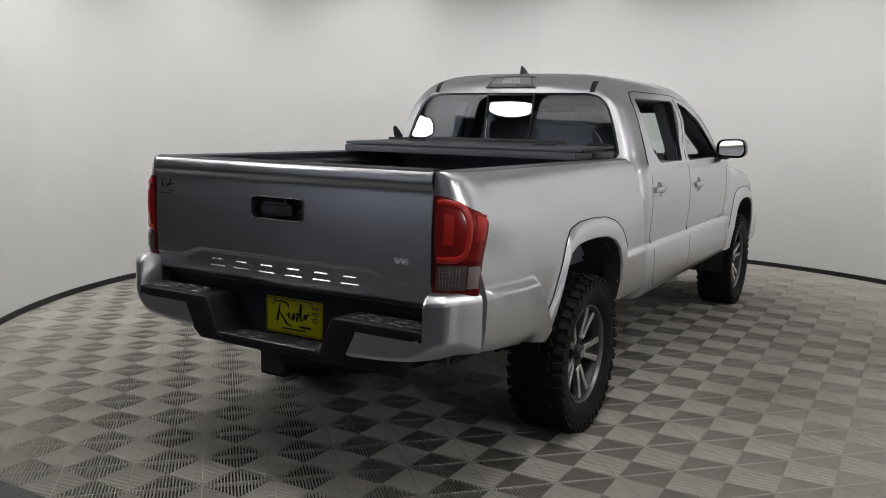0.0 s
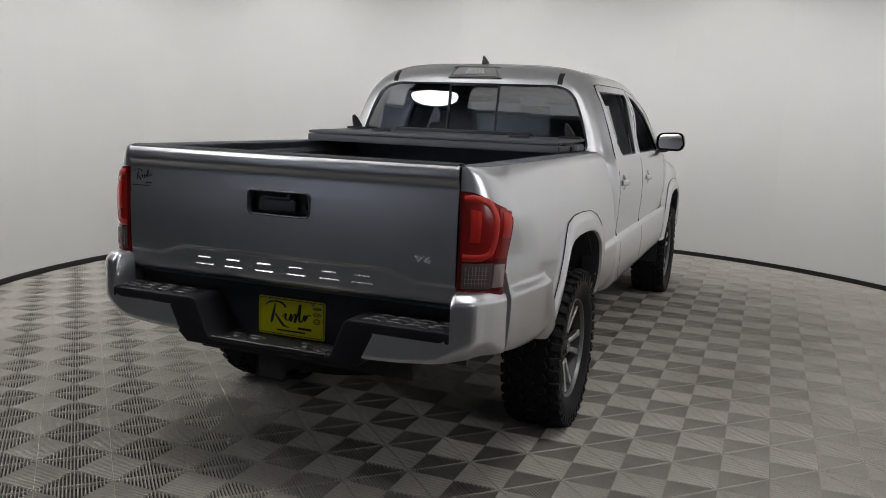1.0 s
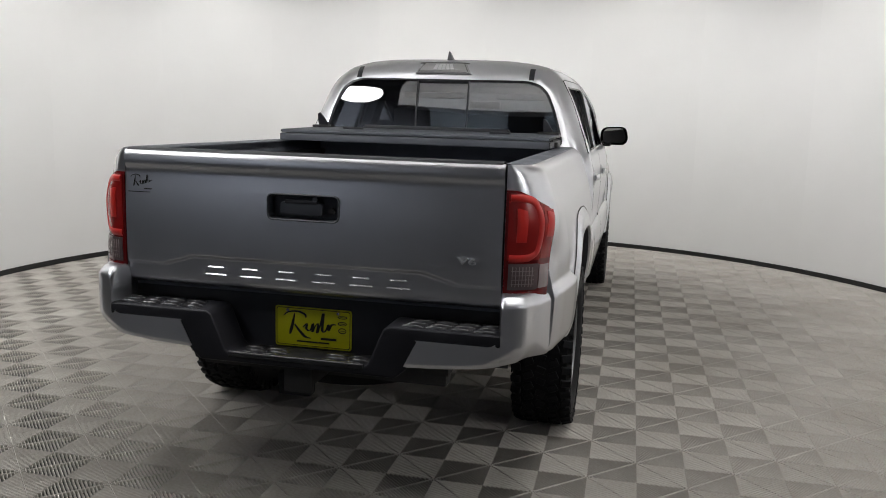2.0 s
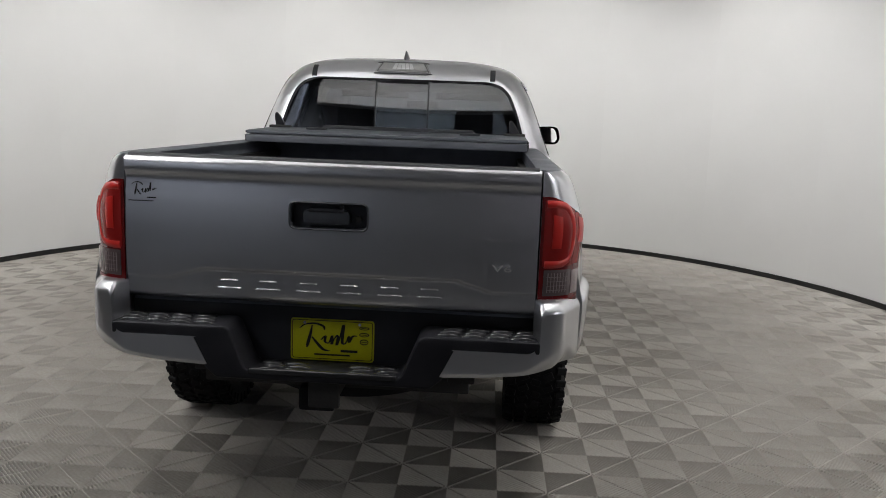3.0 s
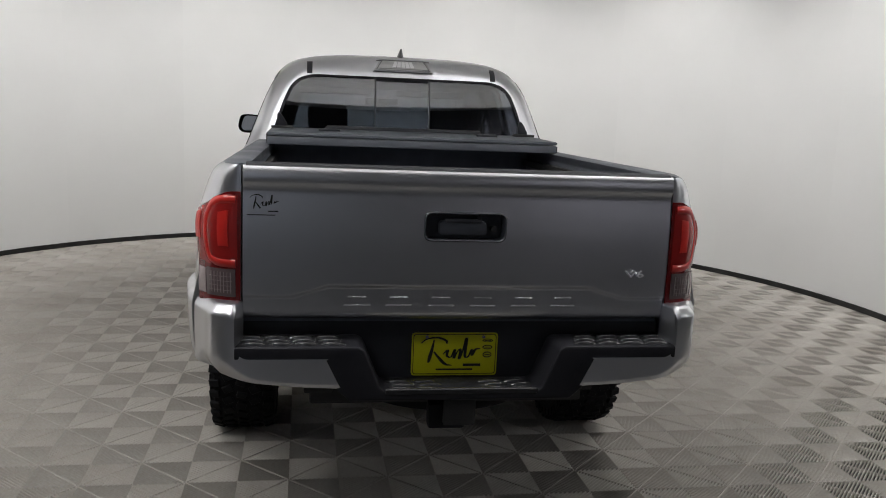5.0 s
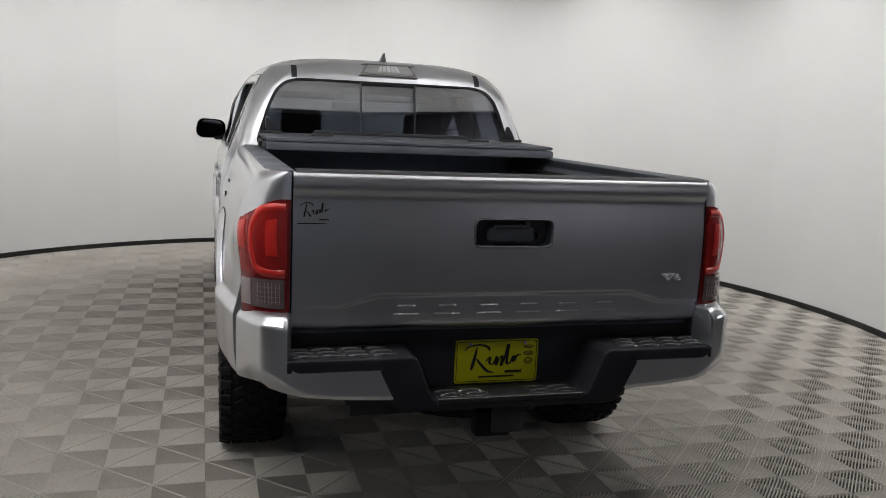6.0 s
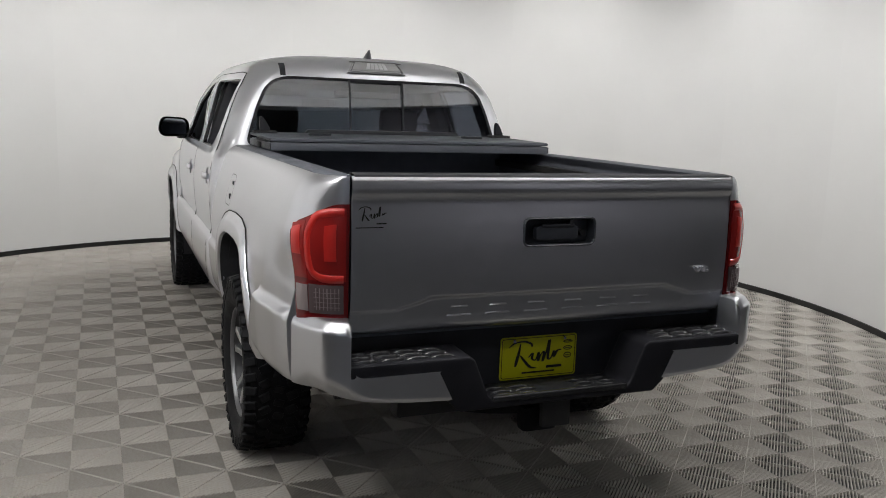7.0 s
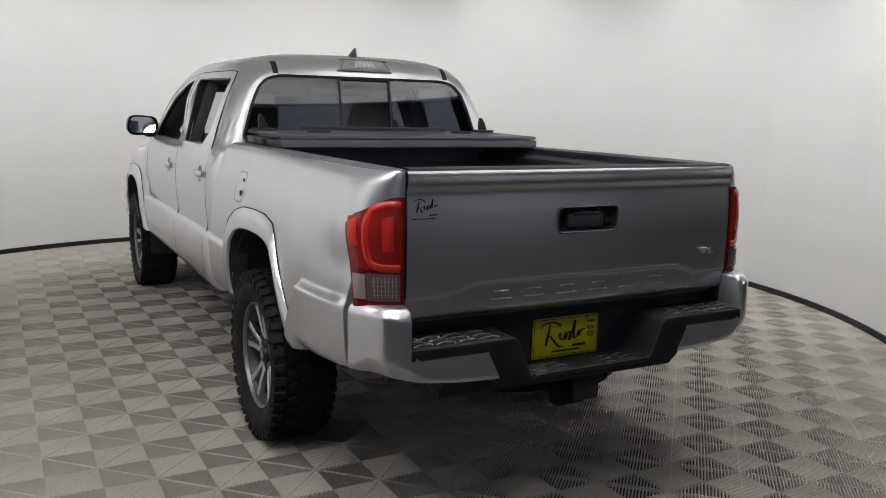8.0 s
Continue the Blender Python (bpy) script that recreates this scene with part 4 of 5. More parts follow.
# number plate with plain strokes only
plate = part("number_plate", prism(rounded([(-0.152, 0.582), (0.152, 0.582), (0.152, 0.736), (-0.152, 0.736)], 0.012), "y", -0.002, 0.001, 0.0006), YELLOW, truck, "yellow dealer plate with black strokes")
ring_o, ring_i = rounded([(-0.147, 0.587), (0.147, 0.587), (0.147, 0.731), (-0.147, 0.731)], 0.01), rounded([(-0.1445, 0.5895), (0.1445, 0.5895), (0.1445, 0.7285), (-0.1445, 0.7285)], 0.009)
part("plate_border", grid([[(a, -0.0028, b), (c, -0.0028, d)] for (a, b), (c, d) in zip(ring_o + ring_o[:1], ring_i + ring_i[:1])]), INK, plate)
scribble("plate_stroke", Matrix.Translation((-0.115, -0.0032, 0.666)) @ Matrix.Diagonal((0.205, 1, 0.125, 1)), 0.0006, INK, plate)
for x, z, w, h in ((0.062, 0.620, 0.062, 0.009), (0.0, 0.604, 0.13, 0.006)):
    part("plate_bar", box(x - w / 2, x + w / 2, -0.0035, -0.0025, z - h / 2, z + h / 2), INK, plate)
for z, w, h in ((0.708, 0.038, 0.012), (0.684, 0.036, 0.016), (0.657, 0.032, 0.022)):
    ring = [(0.116 + w / 2 * math.cos(a), z + h / 2 * math.sin(a)) for a in [2 * math.pi * k / 20 for k in range(20)]]
    rows = [[(x, -0.0032, q), (0.116 + (x - 0.116) * 0.80, -0.0032, z + (q - z) * 0.66)] for x, q in ring + ring[:1]]
    part("plate_mark", thick(grid(rows), 0.0006), INK, plate)
    part("plate_mark_bar", box(0.116 - w * 0.3, 0.116 + w * 0.3, -0.0034, -0.0026, z - 0.0012, z + 0.0012), INK, plate)
for x in (-0.1, 0.1):
    part("plate_screw", tube((x, -0.0080, 0.722), (x, -0.0020, 0.722), 0.006, n=12), CHROME, plate)
plate.location = (0, 0.042, -0.0125)
# hitch and underside
part("hitch_receiver", join(join(box(-0.04, 0.04, -0.10, 0.25, 0.455, 0.535, 0.006), box(-0.055, 0.055, -0.105, -0.08, 0.44, 0.55, 0.008)), box(-0.5, 0.5, 0.12, 0.20, 0.44, 0.54, 0.012)), UNDER_MAT, truck, "black tow hitch receiver")
part("hitch_plug", box(-0.10, 0.03, -0.06, 0.0, 0.41, 0.50, 0.015), RUBBER, truck)
for side in (1, -1):
    part("frame_rail", box(*sorted((side * 0.42, side * 0.52)), 0.06, 5.3, 0.50, 0.64, 0.01), UNDER_MAT, truck)
    part("leaf_spring", join(box(*sorted((side * 0.50, side * 0.57)), 0.40, 1.13, 0.445, 0.48, 0.005), box(*sorted((side * 0.50, side * 0.57)), 1.13, 1.85, 0.445, 0.48, 0.005)), UNDER_MAT, truck)
    part("shock_absorber", tube((side * 0.46, 1.05, 0.36), (side * 0.40, 0.72, 0.70), 0.028), UNDER_MAT, truck)
part("rear_axle", join(tube((-0.72, 1.13, 0.375), (0.72, 1.13, 0.375), 0.045), tube((0, 0.98, 0.375), (0, 1.28, 0.375), 0.13, 0.09, 20)), UNDER_MAT, truck)
part("front_axle", tube((-0.72, 4.70, 0.375), (0.72, 4.70, 0.375), 0.035), UNDER_MAT, truck)
part("exhaust_pipe", join(tube((0.52, 0.42, 0.55), (0.60, 0.60, 0.53), 0.032), tube((0.60, 0.60, 0.53), (0.30, 2.4, 0.45), 0.032)), UNDER_MAT, truck)
part("transmission", box(-0.22, 0.22, 2.0, 4.4, 0.36, 0.62, 0.06), UNDER_MAT, truck)
part("fuel_tank", box(-0.42, -0.14, 1.55, 2.9, 0.33, 0.56, 0.05), UNDER_MAT, truck)
part("frame_crossmember", box(-0.45, 0.45, 0.24, 0.32, 0.52, 0.62, 0.015), UNDER_MAT, truck)
part("muffler", prism(rounded([(0.18, 0.38), (0.40, 0.38), (0.40, 0.54), (0.18, 0.54)], 0.06), "y", 1.7, 2.3), UNDER_MAT, truck)
part("cab_floor", box(-0.85, 0.85, 2.0, 4.3, 0.52, 0.56), UNDER_MAT, truck)


# ---- wheels ----
def revolve(profile, n, m):
    """A ring turned about x through (x, radius) points."""
    rows = []
    for x, r in profile:
        rows.append([m @ Vector((x, r * math.cos(2 * math.pi * k / n), r * math.sin(2 * math.pi * k / n))) for k in range(n)])
    return grid(rows, closed=True)


def build_wheel(name="wheel"):
    wheel = new(name)
    I = Matrix.Identity(4)
    tyre_profile = [(-0.10, 0.235), (-0.122, 0.27), (-0.132, 0.31), (-0.128, 0.35), (-0.112, 0.372), (-0.05, 0.378), (0.05, 0.378), (0.112, 0.372), (0.128, 0.35), (0.132, 0.31), (0.124, 0.27), (0.108, 0.245), (0.10, 0.232)]
    bm = revolve(tyre_profile, 72, I)
    tyre = part("tyre", bm, RUBBER, wheel, "black all-terrain tyre with chunky tread")
    rng = random.Random(5)
    bm = bmesh.new()
    count = 40
    for k in range(count):
        for lane, (x, w, d) in enumerate(((-0.112, 0.046, 0.034), (-0.055, 0.044, 0.036), (0.0, 0.042, 0.030), (0.055, 0.044, 0.036), (0.112, 0.046, 0.034))):
            a = 2 * math.pi * (k + (0.5 if lane % 2 else 0) + rng.uniform(-0.06, 0.06)) / count
            r = 0.381 if lane in (1, 2, 3) else 0.376
            skew = 24 if lane in (1, 3) else (-18 if lane == 2 else rng.choice((-7, 7)))
            m = Matrix.Rotation(a, 4, "X") @ Matrix.Translation((x, 0, r)) @ Matrix.Rotation(radians(skew), 4, "Z")
            tilt = {0: -16, 4: 16}.get(lane, 0)
            m = m @ Matrix.Rotation(radians(tilt), 4, "Y")
            join(bm, box(-w / 2, w / 2, -d / 2, d / 2, -0.012, 0.0055, 0.003, m, 1))
        for sx in (-1, 1):
            a = 2 * math.pi * (k + 0.25) / count
            m = Matrix.Rotation(a, 4, "X") @ Matrix.Translation((sx * 0.131, 0, 0.345))
            join(bm, box(-0.004, 0.003, -0.016 if k % 2 else -0.022, 0.016, -0.018, 0.014, 0.002, m, 1))
    part("tread", bm, RUBBER, wheel)
    rim = part("rim", revolve([(0.09, 0.230), (0.10, 0.238), (0.108, 0.240), (0.1105, 0.2375), (0.108, 0.232), (0.098, 0.228), (0.092, 0.2275), (0.09, 0.230)], 72, I), ALLOY_LIP, wheel, "alloy rim with five split spokes")
    part("brake_disc", revolve([(-0.02, 0.02), (-0.02, 0.165), (0.0, 0.165), (0.0, 0.02)], 48, I), UNDER_MAT, wheel)
    part("rim_barrel", revolve([(-0.11, 0.238), (-0.10, 0.225), (-0.06, 0.21), (0.05, 0.208), (0.08, 0.214), (0.094, 0.222), (0.094, 0.226), (0.0, 0.216), (-0.10, 0.235), (-0.11, 0.238)], 60, I), BARREL_MAT, wheel)
    for k in range(5):
        m = Matrix.Rotation(2 * math.pi * (k + 0.1) / 5, 4, "X")
        # dark pocketed spoke body
        pts = rounded([(-0.030, 0.040), (0.030, 0.040), (0.040, 0.15), (0.062, 0.220), (-0.062, 0.220), (-0.040, 0.15)], 0.01)
        bm = prism(pts, "x", 0.03, 0.066, 0.004)
        bm.transform(m)
        part("spoke", bm, ALLOY_DARK, wheel, "dark grey spoke with bright machined edges")
        for s in (1, -1):
            pts = [(s * 0.0015, 0.070), (s * 0.032, 0.074), (s * 0.045, 0.150), (s * 0.074, 0.229), (s * 0.036, 0.229), (s * 0.019, 0.150), (s * 0.011, 0.095), (s * 0.0015, 0.090)]
            bm = prism(pts if s > 0 else pts[::-1], "x", 0.055, 0.084, 0.0025, 1)
            for v in bm.verts:
                v.co.x += 0.02 * (v.co.z - 0.08) / 0.14 - 0.012
            bm.transform(m)
            part("spoke_face", bm, ALLOY, wheel)
    part("hub_cap", join(tube((0.03, 0, 0), (0.078, 0, 0), 0.052, 0.04, 28), tube((0.078, 0, 0), (0.086, 0, 0), 0.036, 0.03, 28)), ALLOY_DARK, wheel)
    part("hub_badge", tube((0.086, 0, 0), (0.0885, 0, 0), 0.022, n=24), CHROME, wheel)
    for k in range(6):
        a = 2 * math.pi * k / 6
        part("wheel_nut", tube((0.03, 0.066 * math.cos(a), 0.066 * math.sin(a)), (0.062, 0.066 * math.cos(a), 0.066 * math.sin(a)), 0.011, n=6), CHROME, wheel)
    wheel.parent = truck
    return wheel


wheel = build_wheel()
wheel.matrix_basis = pose(0.785, 1.13, 0.378, 40, 0, 0)
for x, y, turn, spin in ((-0.785, 1.13, 180, 70), (0.785, 4.70, 0, 65), (-0.785, 4.70, 180, 12)):
    ob = copy_thing(wheel, pose(x, y, 0.378, 0, 0, turn) @ pose(0, 0, 0, spin, 0, 0))
    ob.parent = truck
part("spare_tyre", (lambda b: (b.transform(Matrix.Translation((0.02, 0.52, 0.51)) @ Matrix.Rotation(radians(90), 4, "Y")), b)[1])(revolve([(-0.10, 0.22), (-0.125, 0.28), (-0.12, 0.35), (-0.08, 0.372), (0.08, 0.372), (0.12, 0.35), (0.125, 0.28), (0.10, 0.22)], 48, Matrix.Identity(4))), RUBBER, truck, "spare tyre slung under the bed")

# ---- front end ----
HOOD = [(3.98, 1.235, 0.895), (4.2, 1.225, 0.90), (4.6, 1.205, 0.905), (5.0, 1.17, 0.90), (5.25, 1.12, 0.87), (5.40, 1.05, 0.80), (5.47, 0.95, 0.72)]
rows = []
for y, top, w in HOOD:
    rows.append([(-w, y, 0.56), (-w * 1.012, y, 0.7), (-w * 1.008, y, 0.9), (-w * 0.985, y, top - 0.13), (-w * 0.955, y, top - 0.08), (-w * 0.90, y, top - 0.045), (-w * 0.80, y, top - 0.035), (-w * 0.6, y, top - 0.012), (-w * 0.3, y, top), (0, y, top + 0.004),
                 (w * 0.3, y, top), (w * 0.6, y, top - 0.012), (w * 0.80, y, top - 0.035), (w * 0.90, y, top - 0.045), (w * 0.955, y, top - 0.08), (w * 0.985, y, top - 0.13), (w * 1.008, y, 0.9), (w * 1.012, y, 0.7), (w, y, 0.56)])
# finer stations
fine = []
for a, b in zip(rows, rows[1:]):
    for k in range(6):
        fine.append([tuple(Vector(p).lerp(Vector(q), k / 6)) for p, q in zip(a, b)])
fine.append(rows[-1])
nose = part("front_body", thick(grid(fine), 0.02, (0, 0, 1)), PAINT)
FRONT_IN = [(4.225, 0.54), (4.27, 0.64), (4.33, 0.76), (4.39, 0.84), (4.46, 0.885), (4.56, 0.905), (4.70, 0.91), (4.86, 0.90), (4.98, 0.865), (5.07, 0.80), (5.13, 0.70), (5.16, 0.60), (5.17, 0.54)]
FRONT_OUT = [(4.06, 0.53), (4.15, 0.64), (4.23, 0.78), (4.30, 0.90), (4.38, 0.965), (4.52, 0.995), (4.70, 1.0), (4.90, 0.99), (5.05, 0.945), (5.16, 0.86), (5.23, 0.74), (5.26, 0.64), (5.27, 0.54)]
carve(nose, [prism(FRONT_IN + [(5.17, 0.3), (4.225, 0.3)], "x", -1.2, 1.2)])
nose.parent = truck


def fender_x(y, z):
    w = lerp([(a, c) for a, _, c in HOOD], y)
    top = lerp([(a, b) for a, b, _ in HOOD], y)
    return w * lerp([(0.56, 1.0), (0.7, 1.012), (0.9, 1.008), (top - 0.13, 0.985), (top - 0.08, 0.955)], z)


for side in (1, -1):
    flare(side, FRONT_IN, FRONT_OUT, fender_x, "front_arch_flare")
    rows = []
    for k in range(33):
        a = math.pi * (-0.06 + 1.12 * k / 32)
        y, z = 4.70 - 0.47 * math.cos(a), 0.42 + 0.49 * math.sin(a)
        rows.append([(side * 0.87, y, z), (side * 0.5, y, z)])
    part("front_wheel_well", thick(grid(rows), 0.006), WELL_MAT, truck)
    part("headlamp", box(*sorted((side * 0.52, side * 0.80)), 5.36, 5.48, 0.86, 1.02, 0.03), CLEAR_LENS, truck)
part("grille", box(-0.5, 0.5, 5.40, 5.50, 0.70, 1.02, 0.03), GLOSS_BLACK, truck)
part("front_bumper", box(-0.88, 0.88, 5.28, 5.60, 0.46, 0.72, 0.06), PAINT, truck)


# ---- mirrors, handles, small fittings ----
def door_mirror(side):
    rows = []
    for k, (y, s) in enumerate(((3.858, 0.97), (3.842, 0.98), (3.845, 1.0), (3.90, 1.0), (3.96, 0.96), (4.02, 0.82), (4.06, 0.55), (4.075, 0.2))):
        pts = rounded([(0.85, 1.262), (1.03, 1.258), (1.062, 1.30), (1.045, 1.385), (1.01, 1.402), (0.875, 1.395), (0.845, 1.36)], 0.035)
        rows.append([(side * (0.955 + (a - 0.955) * s), y, 1.33 + (b - 1.33) * s) for a, b in pts])
    bm = grid(rows, closed=True)
    bm.verts.ensure_lookup_table()
    n = len(rows[0])
    bm.faces.new(bm.verts[-n:])
    mirror = part("door_mirror", bm, GLOSS_BLACK, truck, "black door mirror")
    pts = rounded([(side * 0.868, 1.278), (side * 1.02, 1.274), (side * 1.045, 1.31), (side * 1.03, 1.38), (side * 1.0, 1.39), (side * 0.885, 1.384), (side * 0.862, 1.35)], 0.02)
    bm = prism(pts, "y", -0.002, 0.002)
    pivot = Vector((side * 0.955, 3.862, 1.332))
    for v in bm.verts:
        v.co.y += 3.862
    bm.transform(Matrix.Translation(pivot) @ Matrix.Rotation(radians(side * (11.9 if side > 0 else 12.7)), 4, "Z") @ Matrix.Rotation(radians(-7.5 if side > 0 else -6.9), 4, "X") @ Matrix.Translation(-pivot))
    part("mirror_glass", bm, MIRROR if side > 0 else MIRROR_DIM, mirror)
    part("mirror_arm", box(*sorted((side * 0.80, side * 0.93)), 3.88, 3.97, 1.245, 1.29, 0.014), GLOSS_BLACK, mirror)


def door_handle(side, y, z, x):
    """A bowed paddle across its round cup, thicker at the rear."""
    rows = []
    for k in range(15):
        t = k / 14
        out = 0.030 * math.sin(math.pi * (0.10 + 0.80 * t)) ** 0.6
        half = 0.011 + 0.006 * math.sin(math.pi * t) + 0.003 * (1 - t)
        deep = 0.006 + 0.002 * (1 - t)
        rows.append([(side * (x + out - 0.006 + deep * math.cos(a)), y - 0.10 + 0.20 * t, z + half * math.sin(a)) for a in [2 * math.pi * j / 14 for j in range(14)]])
    bm = grid(rows, closed=True)
    bm.verts.ensure_lookup_table()
    bm.faces.new(bm.verts[:14])
    bm.faces.new(bm.verts[-14:])
    bmesh.ops.recalc_face_normals(bm, faces=bm.faces)
    handle = part("door_handle", bm, PAINT, truck, "silver door handle")
    part("handle_base", box(*sorted((side * (x - 0.004), side * (x + 0.004))), y - 0.115, y - 0.078, z - 0.016, z + 0.016, 0.0035), PAINT, handle)


for side in (1, -1):
    door_mirror(side)
    door_handle(side, 2.19, 1.115, 0.902)
    door_handle(side, 3.12, 1.10, 0.902)
    # blank door badge
    for k in range(3):
        part("door_badge_bar", box(*sorted((side * 0.903, side * 0.909)), 3.77 + 0.05 * k, 3.81 + 0.05 * k, 0.815 + 0.0, 0.835, 0.002), CHROME, truck)
# fuel flap on the driver's side
pts = rounded([(1.335, 1.042), (1.485, 1.042), (1.485, 1.182), (1.335, 1.182)], 0.035)
rows = []
for (a, b), (c, d) in zip(pts + pts[:1], [(1.41 + (p[0] - 1.41) * 0.955, 1.112 + (p[1] - 1.112) * 0.95) for p in pts + pts[:1]]):
    rows.append([(-spline(PROF, b) - 0.0015, a, b), (-spline(PROF, d) - 0.0015, c, d)])
part("fuel_flap_gap", grid(rows), BLACK_PLASTIC, truck)
for z0, z1 in ((1.072, 1.096), (1.136, 1.152)):
    part("fuel_flap_catch", box(-spline(PROF, z0) - 0.003, -spline(PROF, z0) + 0.012, 1.372, 1.392, z0, z1, 0.003), BLACK_PLASTIC, truck)


# ---- cabin ----
def seat(x, y, w, name="front_seat"):
    s = part(name, box(x - w / 2, x + w / 2, y - 0.05, y + 0.45, 0.72, 0.88, 0.05), SEAT_MAT, truck)
    bm = box(x - w / 2, x + w / 2, -0.08, 0.08, 0, 0.54 if name == "front_seat" else 0.46, 0.06)
    bm.transform(Matrix.Translation((0, y - 0.04, 0.80)) @ Matrix.Rotation(radians(14), 4, "X"))
    part("backrest", bm, SEAT_MAT, s)
    bm = box(x - 0.13, x + 0.13, -0.05, 0.05, 0, 0.17, 0.045)
    bm.transform(Matrix.Translation((0, y - 0.21, 1.33 if name == "front_seat" else 1.17)) @ Matrix.Rotation(radians(8), 4, "X"))
    part("headrest", bm, SEAT_MAT, s)


seat(-0.40, 3.05, 0.54), seat(0.40, 3.05, 0.54)
seat(-0.42, 2.26, 0.5, "rear_seat"), seat(0.42, 2.26, 0.5, "rear_seat"), seat(0.0, 2.26, 0.30, "rear_seat")
part("dashboard", prism([(3.62, 0.70), (3.60, 1.14), (3.70, 1.24), (4.05, 1.24), (4.12, 0.7)], "x", -0.80, 0.80, 0.03), CABIN_MAT, truck)
bm = bmesh.new()
rows = []
for k in range(36):
    a = 2 * math.pi * k / 36
    rows.append([(0.185 + 0.016 * math.cos(b), 0.016 * math.sin(b), a) for b in [2 * math.pi * j / 10 for j in range(10)]])
m = Matrix.Translation((-0.38, 3.52, 1.12)) @ Matrix.Rotation(radians(65), 4, "X")
ring = grid([[m @ Vector((r * math.cos(a), r * math.sin(a), h)) for r, h, a in row] for row in rows + rows[:1]], closed=True)
part("steering_wheel", join(ring, tube(m @ Vector((0, 0, 0)), m @ Vector((0, 0, -0.25)), 0.05)), CABIN_MAT, truck)
part("rear_view_mirror", box(-0.12, 0.12, 3.40, 3.43, 1.50, 1.56, 0.012), CABIN_MAT, truck)
for side in (1, -1):
    part("door_trim", box(*sorted((side * 0.80, side * 0.84)), 2.12, 3.95, 0.60, 1.23, 0.01), CABIN_MAT, truck)
    for y0, y1 in ((2.86, 3.03), (2.17, 2.25)):
        bm = box(-0.05 if y0 > 2.5 else -0.01, 0.02, y0, y1, 1.2, 1.67, 0.008)
        for v in bm.verts:
            v.co.x = side * (side_x(v.co.z, v.co.y) - 0.065 + v.co.x)
        part("pillar_trim", bm, CABIN_MAT, truck)
    bm = box(-0.02, 0.02, 2.32, 3.05, 1.625, 1.68, 0.01)
    for v in bm.verts:
        v.co.x = side * (0.655 + v.co.x)
    part("roof_rail_trim", bm, CABIN_MAT, truck)
part("headlining", box(-0.64, 0.64, 2.12, 3.36, 1.618, 1.675, 0.02), SEAT_MAT, truck)
for side in (1, -1):
    bm = box(*sorted((side * 0.10, side * 0.60)), -0.01, 0.01, -0.055, 0.0, 0.006)
    bm.transform(Matrix.Translation((0, 3.36, 1.625)) @ Matrix.Rotation(radians(-18), 4, "X"))
    part("sun_visor", bm, CABIN_MAT, truck)
    part("seat_belt", prism([(2.89, 0.9), (2.95, 0.9), (2.985, 1.56), (2.94, 1.56)], "x", *sorted((side * 0.715, side * 0.722))), CABIN_MAT, truck)

# ---- folded bed cover, resting on the rails ----
cover = new("folded_bed_cover")
cover.matrix_world = truck.matrix_world @ pose(0, 0, 1.2955)
tagged(cover, "black folding tonneau cover folded up behind the cab", "bed cover")


def cover_panel(y0, y1, z0, z1, lift):
    """A padded panel with a stiff edge frame."""
    bm = box(-0.712, 0.712, y0, y1, z0, z1, 0.006)
    for v in bm.verts:
        v.co.z += lift * (v.co.y - y0) / (y1 - y0)
    panel = part("cover_panel", bm, COVER_MAT, cover)
    for side in (1, -1):
        bm = box(*sorted((side * 0.708, side * 0.7165)), y0 + 0.004, y1 - 0.004, z0 + 0.003, z1 - 0.003, 0.002)
        for v in bm.verts:
            v.co.z += lift * (v.co.y - y0) / (y1 - y0)
        part("end_frame", bm, BLACK_PLASTIC, panel)


cover_panel(1.330, 1.90, 0.0, 0.037, 0.0)
cover_panel(1.338, 1.90, 0.040, 0.057, 0.010)
for side in (1, -1):
    clamp = part("clamp", box(*sorted((side * 0.60, side * 0.715)), 1.78, 1.84, 0.064, 0.078, 0.004), UNDER_MAT, cover, "dark metal clamp with a lever")
    bm = prism(rounded([(-0.026, 0.0), (0.026, 0.0), (0.018, 0.045), (0.006, 0.078), (-0.006, 0.078), (-0.018, 0.045)], 0.008), "y", -0.011, 0.011, 0.003)
    bm.transform(Matrix.Translation((side * 0.655, 1.81, 0.074)) @ Matrix.Rotation(radians(-18), 4, "Y") @ Matrix.Rotation(radians(12), 4, "X"))
    part("clamp_lever", bm, BLACK_PLASTIC, clamp)
    part("pivot_pin", tube((side * 0.655 - 0.022, 1.81, 0.086), (side * 0.655 + 0.022, 1.81, 0.086), 0.010, n=14), UNDER_MAT, clamp)
    part("bolt", tube((side * 0.66, 1.81, 0.064), (side * 0.66, 1.81, 0.09), 0.008), CHROME, clamp)
    part("latch_arm", box(*sorted((side * 0.690, side * 0.724)), 1.42, 1.66, 0.036, 0.046, 0.004), UNDER_MAT, clamp)
for side in (1, -1):
    part("end_bracket", box(*sorted((side * 0.714, side * 0.730)), 1.56, 1.62, 0.004, 0.03, 0.003), UNDER_MAT, cover)
    part("rubber_pad", box(*sorted((side * 0.36, side * 0.47)), 1.62, 1.66, 0.060, 0.074, 0.005), BLACK_PLASTIC, cover)
part("hinge_strip", prism([(-0.44, 0.064), (-0.42, 0.086), (0.42, 0.086), (0.44, 0.064)], "y", 1.86, 1.90, 0.004), BLACK_PLASTIC, cover)

# ---- floor of ribbed tiles ----
PITCH, OX, OY = 0.2, 1.43, 0.874
RIBS, RIB_W, RIB_H = 21, 0.0064, 0.017


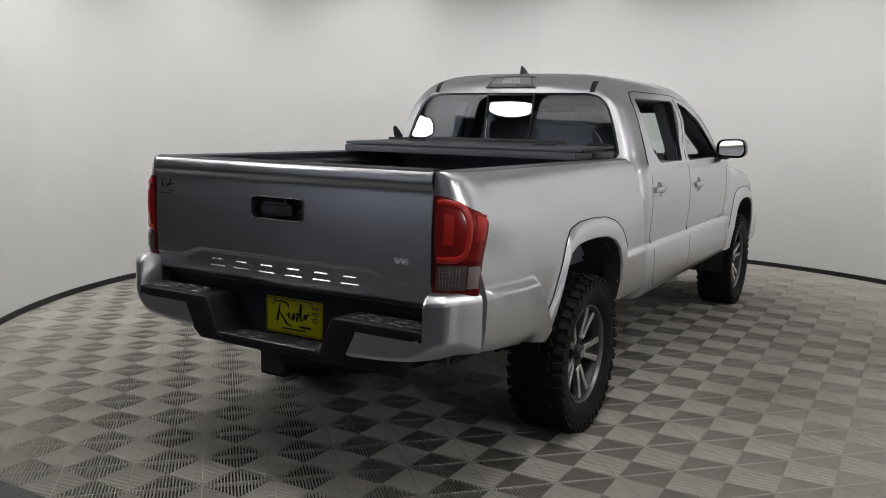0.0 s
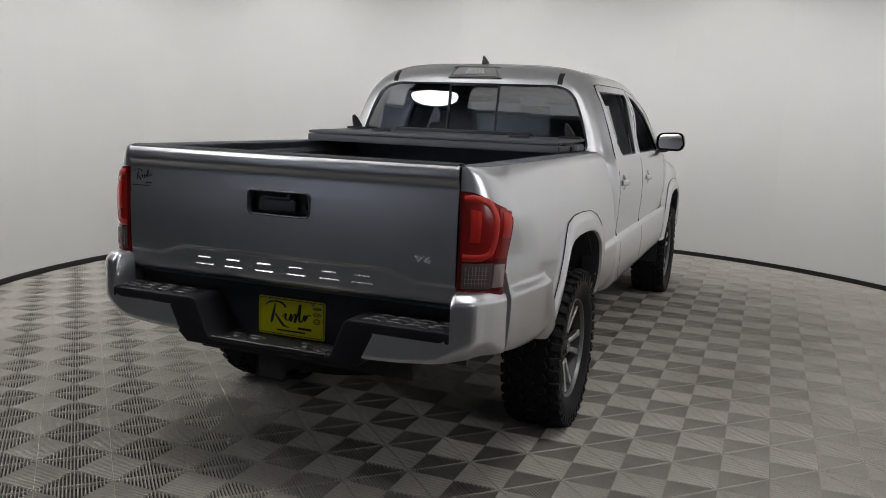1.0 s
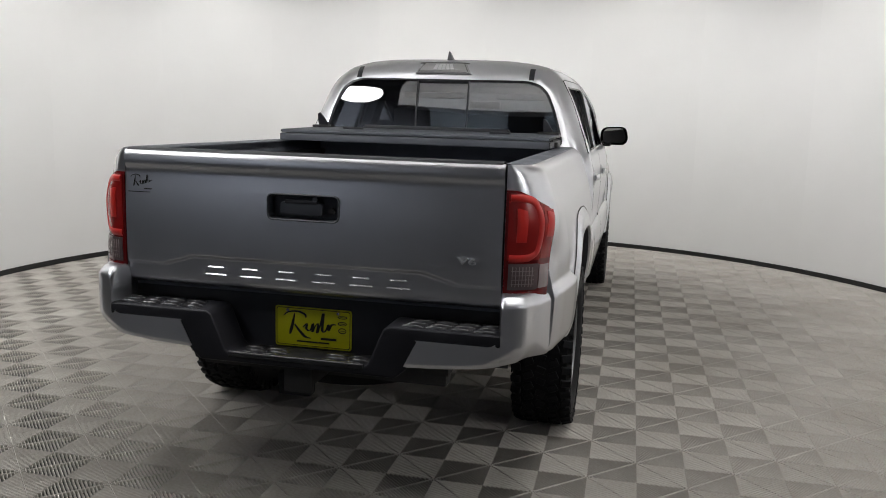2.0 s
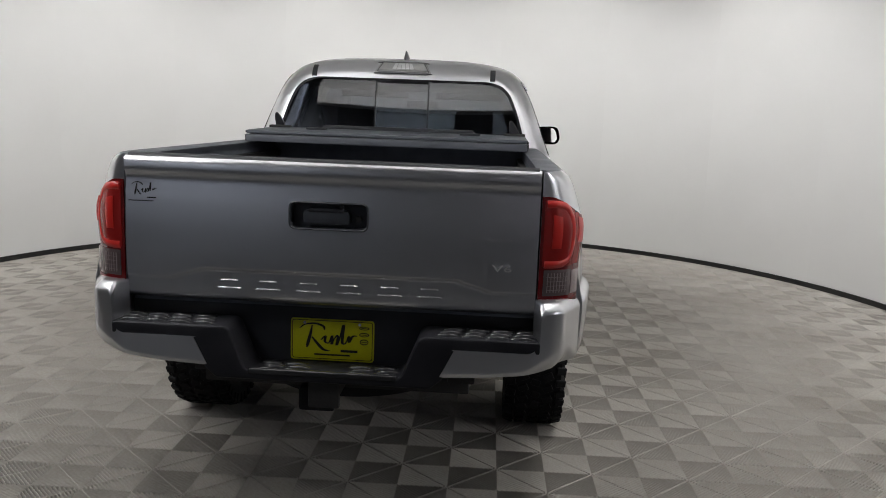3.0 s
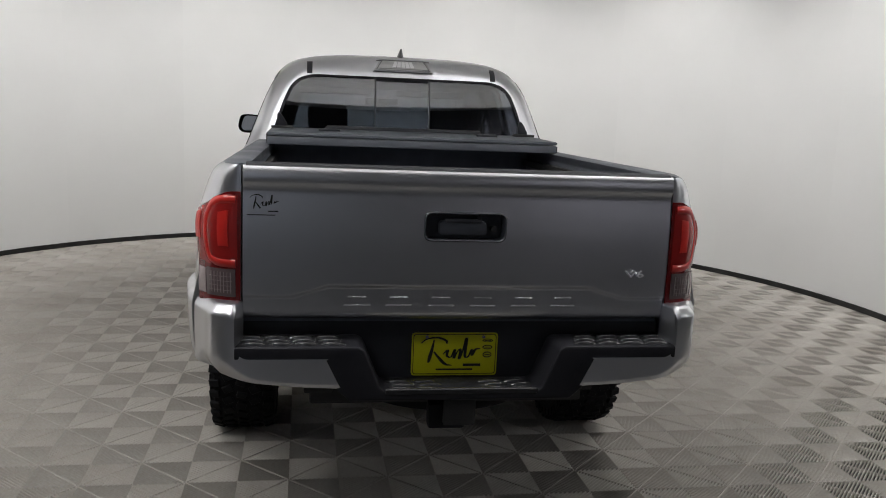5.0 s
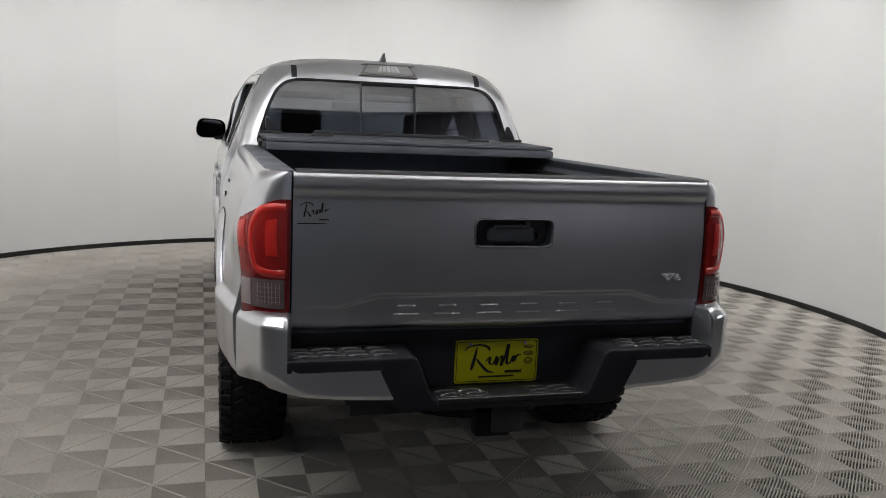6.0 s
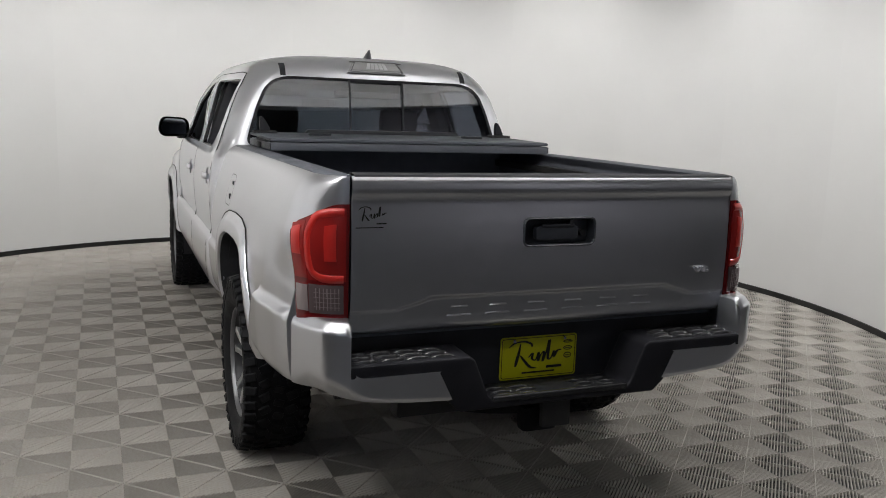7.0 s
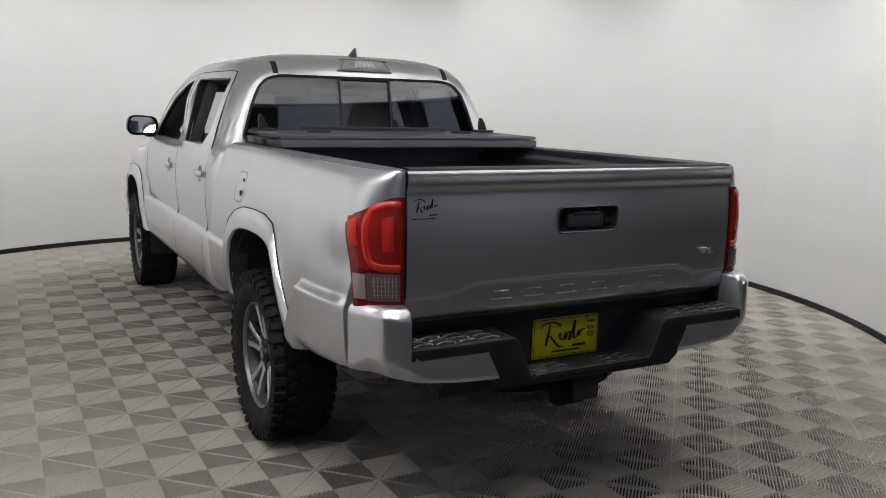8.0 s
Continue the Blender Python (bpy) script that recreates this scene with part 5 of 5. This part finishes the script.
def tile_mesh(flip):
    """One square of the floor: slanting round-topped ribs with open slots, and the thin spine across them."""
    verts, faces = [], []
    reach, r = (PITCH / 2 - 0.0004) * math.sqrt(2), math.sqrt(0.5)
    section = [(-0.5, -RIB_H), (-0.5, -0.0095), (-0.44, -0.0066), (-0.34, -0.0039), (-0.20, -0.0015), (0.0, 0.0), (0.20, -0.0015), (0.34, -0.0039), (0.44, -0.0066), (0.5, -0.0095), (0.5, -RIB_H)]

    def strip(n, d, width, top, ends):
        base = len(verts)
        t = (-n[1], n[0])
        for s, z in section:
            c = d + s * width
            half = min(ends, reach - abs(c))
            for e in (-half, half):
                verts.append((n[0] * c + t[0] * e, n[1] * c + t[1] * e, z + top))
        for k in range(len(section) - 1):
            a = base + 2 * k
            faces.append((a, a + 1, a + 3, a + 2))

    for k in range(RIBS):
        strip((r, r * flip), (k - (RIBS - 1) / 2) * 2 * reach / RIBS, RIB_W, 0.0, 9)
    strip((r, -r * flip), 0.0, 0.0056, 0.0004, reach - 0.006)
    return verts, faces


TILES = {}
for flip in (1, -1):
    v, f = tile_mesh(flip)
    mesh = bpy.data.meshes.new("floor_tile")
    mesh.from_pydata(v, [], f)
    mesh.materials.append(TILE_MAT)
    mesh.polygons.foreach_set("use_smooth", [True] * len(mesh.polygons))
    TILES[flip] = (mesh, v, f)
slab = part("floor", box(-7, 7, -6, 9, -0.12, -RIB_H + 0.0005), SLAB_MAT)
tagged(slab, "grey ribbed plastic tile floor with slots in two slanting directions", "floor", kind="structure")
EDGE = OY - 8 * PITCH      # the tiles end here, out of view; dark concrete outside darkens the bumper's reflection
tagged(part("floor_hall", box(-7, 7, -6, EDGE - 0.004, -0.11, -0.001), CONCRETE), "plain dark concrete floor of the studio hall, unseen, kept dark for the bumper's reflection", "floor", kind="structure")
cells = []
for i in range(-36, 22):
    for j in range(-34, 31):
        x, y = OX + (i + 0.5) * PITCH, OY + (j + 0.5) * PITCH
        if y < EDGE:
            continue
        inside = math.hypot(x - CX, y - CY) < RADIUS + 0.15 or (abs(x) < 3.4 and EDGE < y < 0.6)
        if inside:
            cells.append((math.hypot(x, y + 0.5), x, y, 1 if (i + j) % 2 == 0 else -1))
cells.sort()
for _, x, y, flip in cells[:300]:
    ob = new("floor_tile", TILES[flip][0])
    ob.location = (x, y, 0)
    ob.parent = slab
verts, faces = [], []
for _, x, y, flip in cells[300:]:
    base = len(verts)
    verts += [(a + x, b + y, c) for a, b, c in TILES[flip][1]]
    faces += [tuple(base + k for k in f) for f in TILES[flip][2]]
mesh = bpy.data.meshes.new("floor_tiles")
mesh.from_pydata(verts, [], faces)
mesh.materials.append(TILE_MAT)
mesh.polygons.foreach_set("use_smooth", [True] * len(mesh.polygons))
rest = new("floor_tiles", mesh)
rest.parent = slab
tagged(rest, kind="stuff")
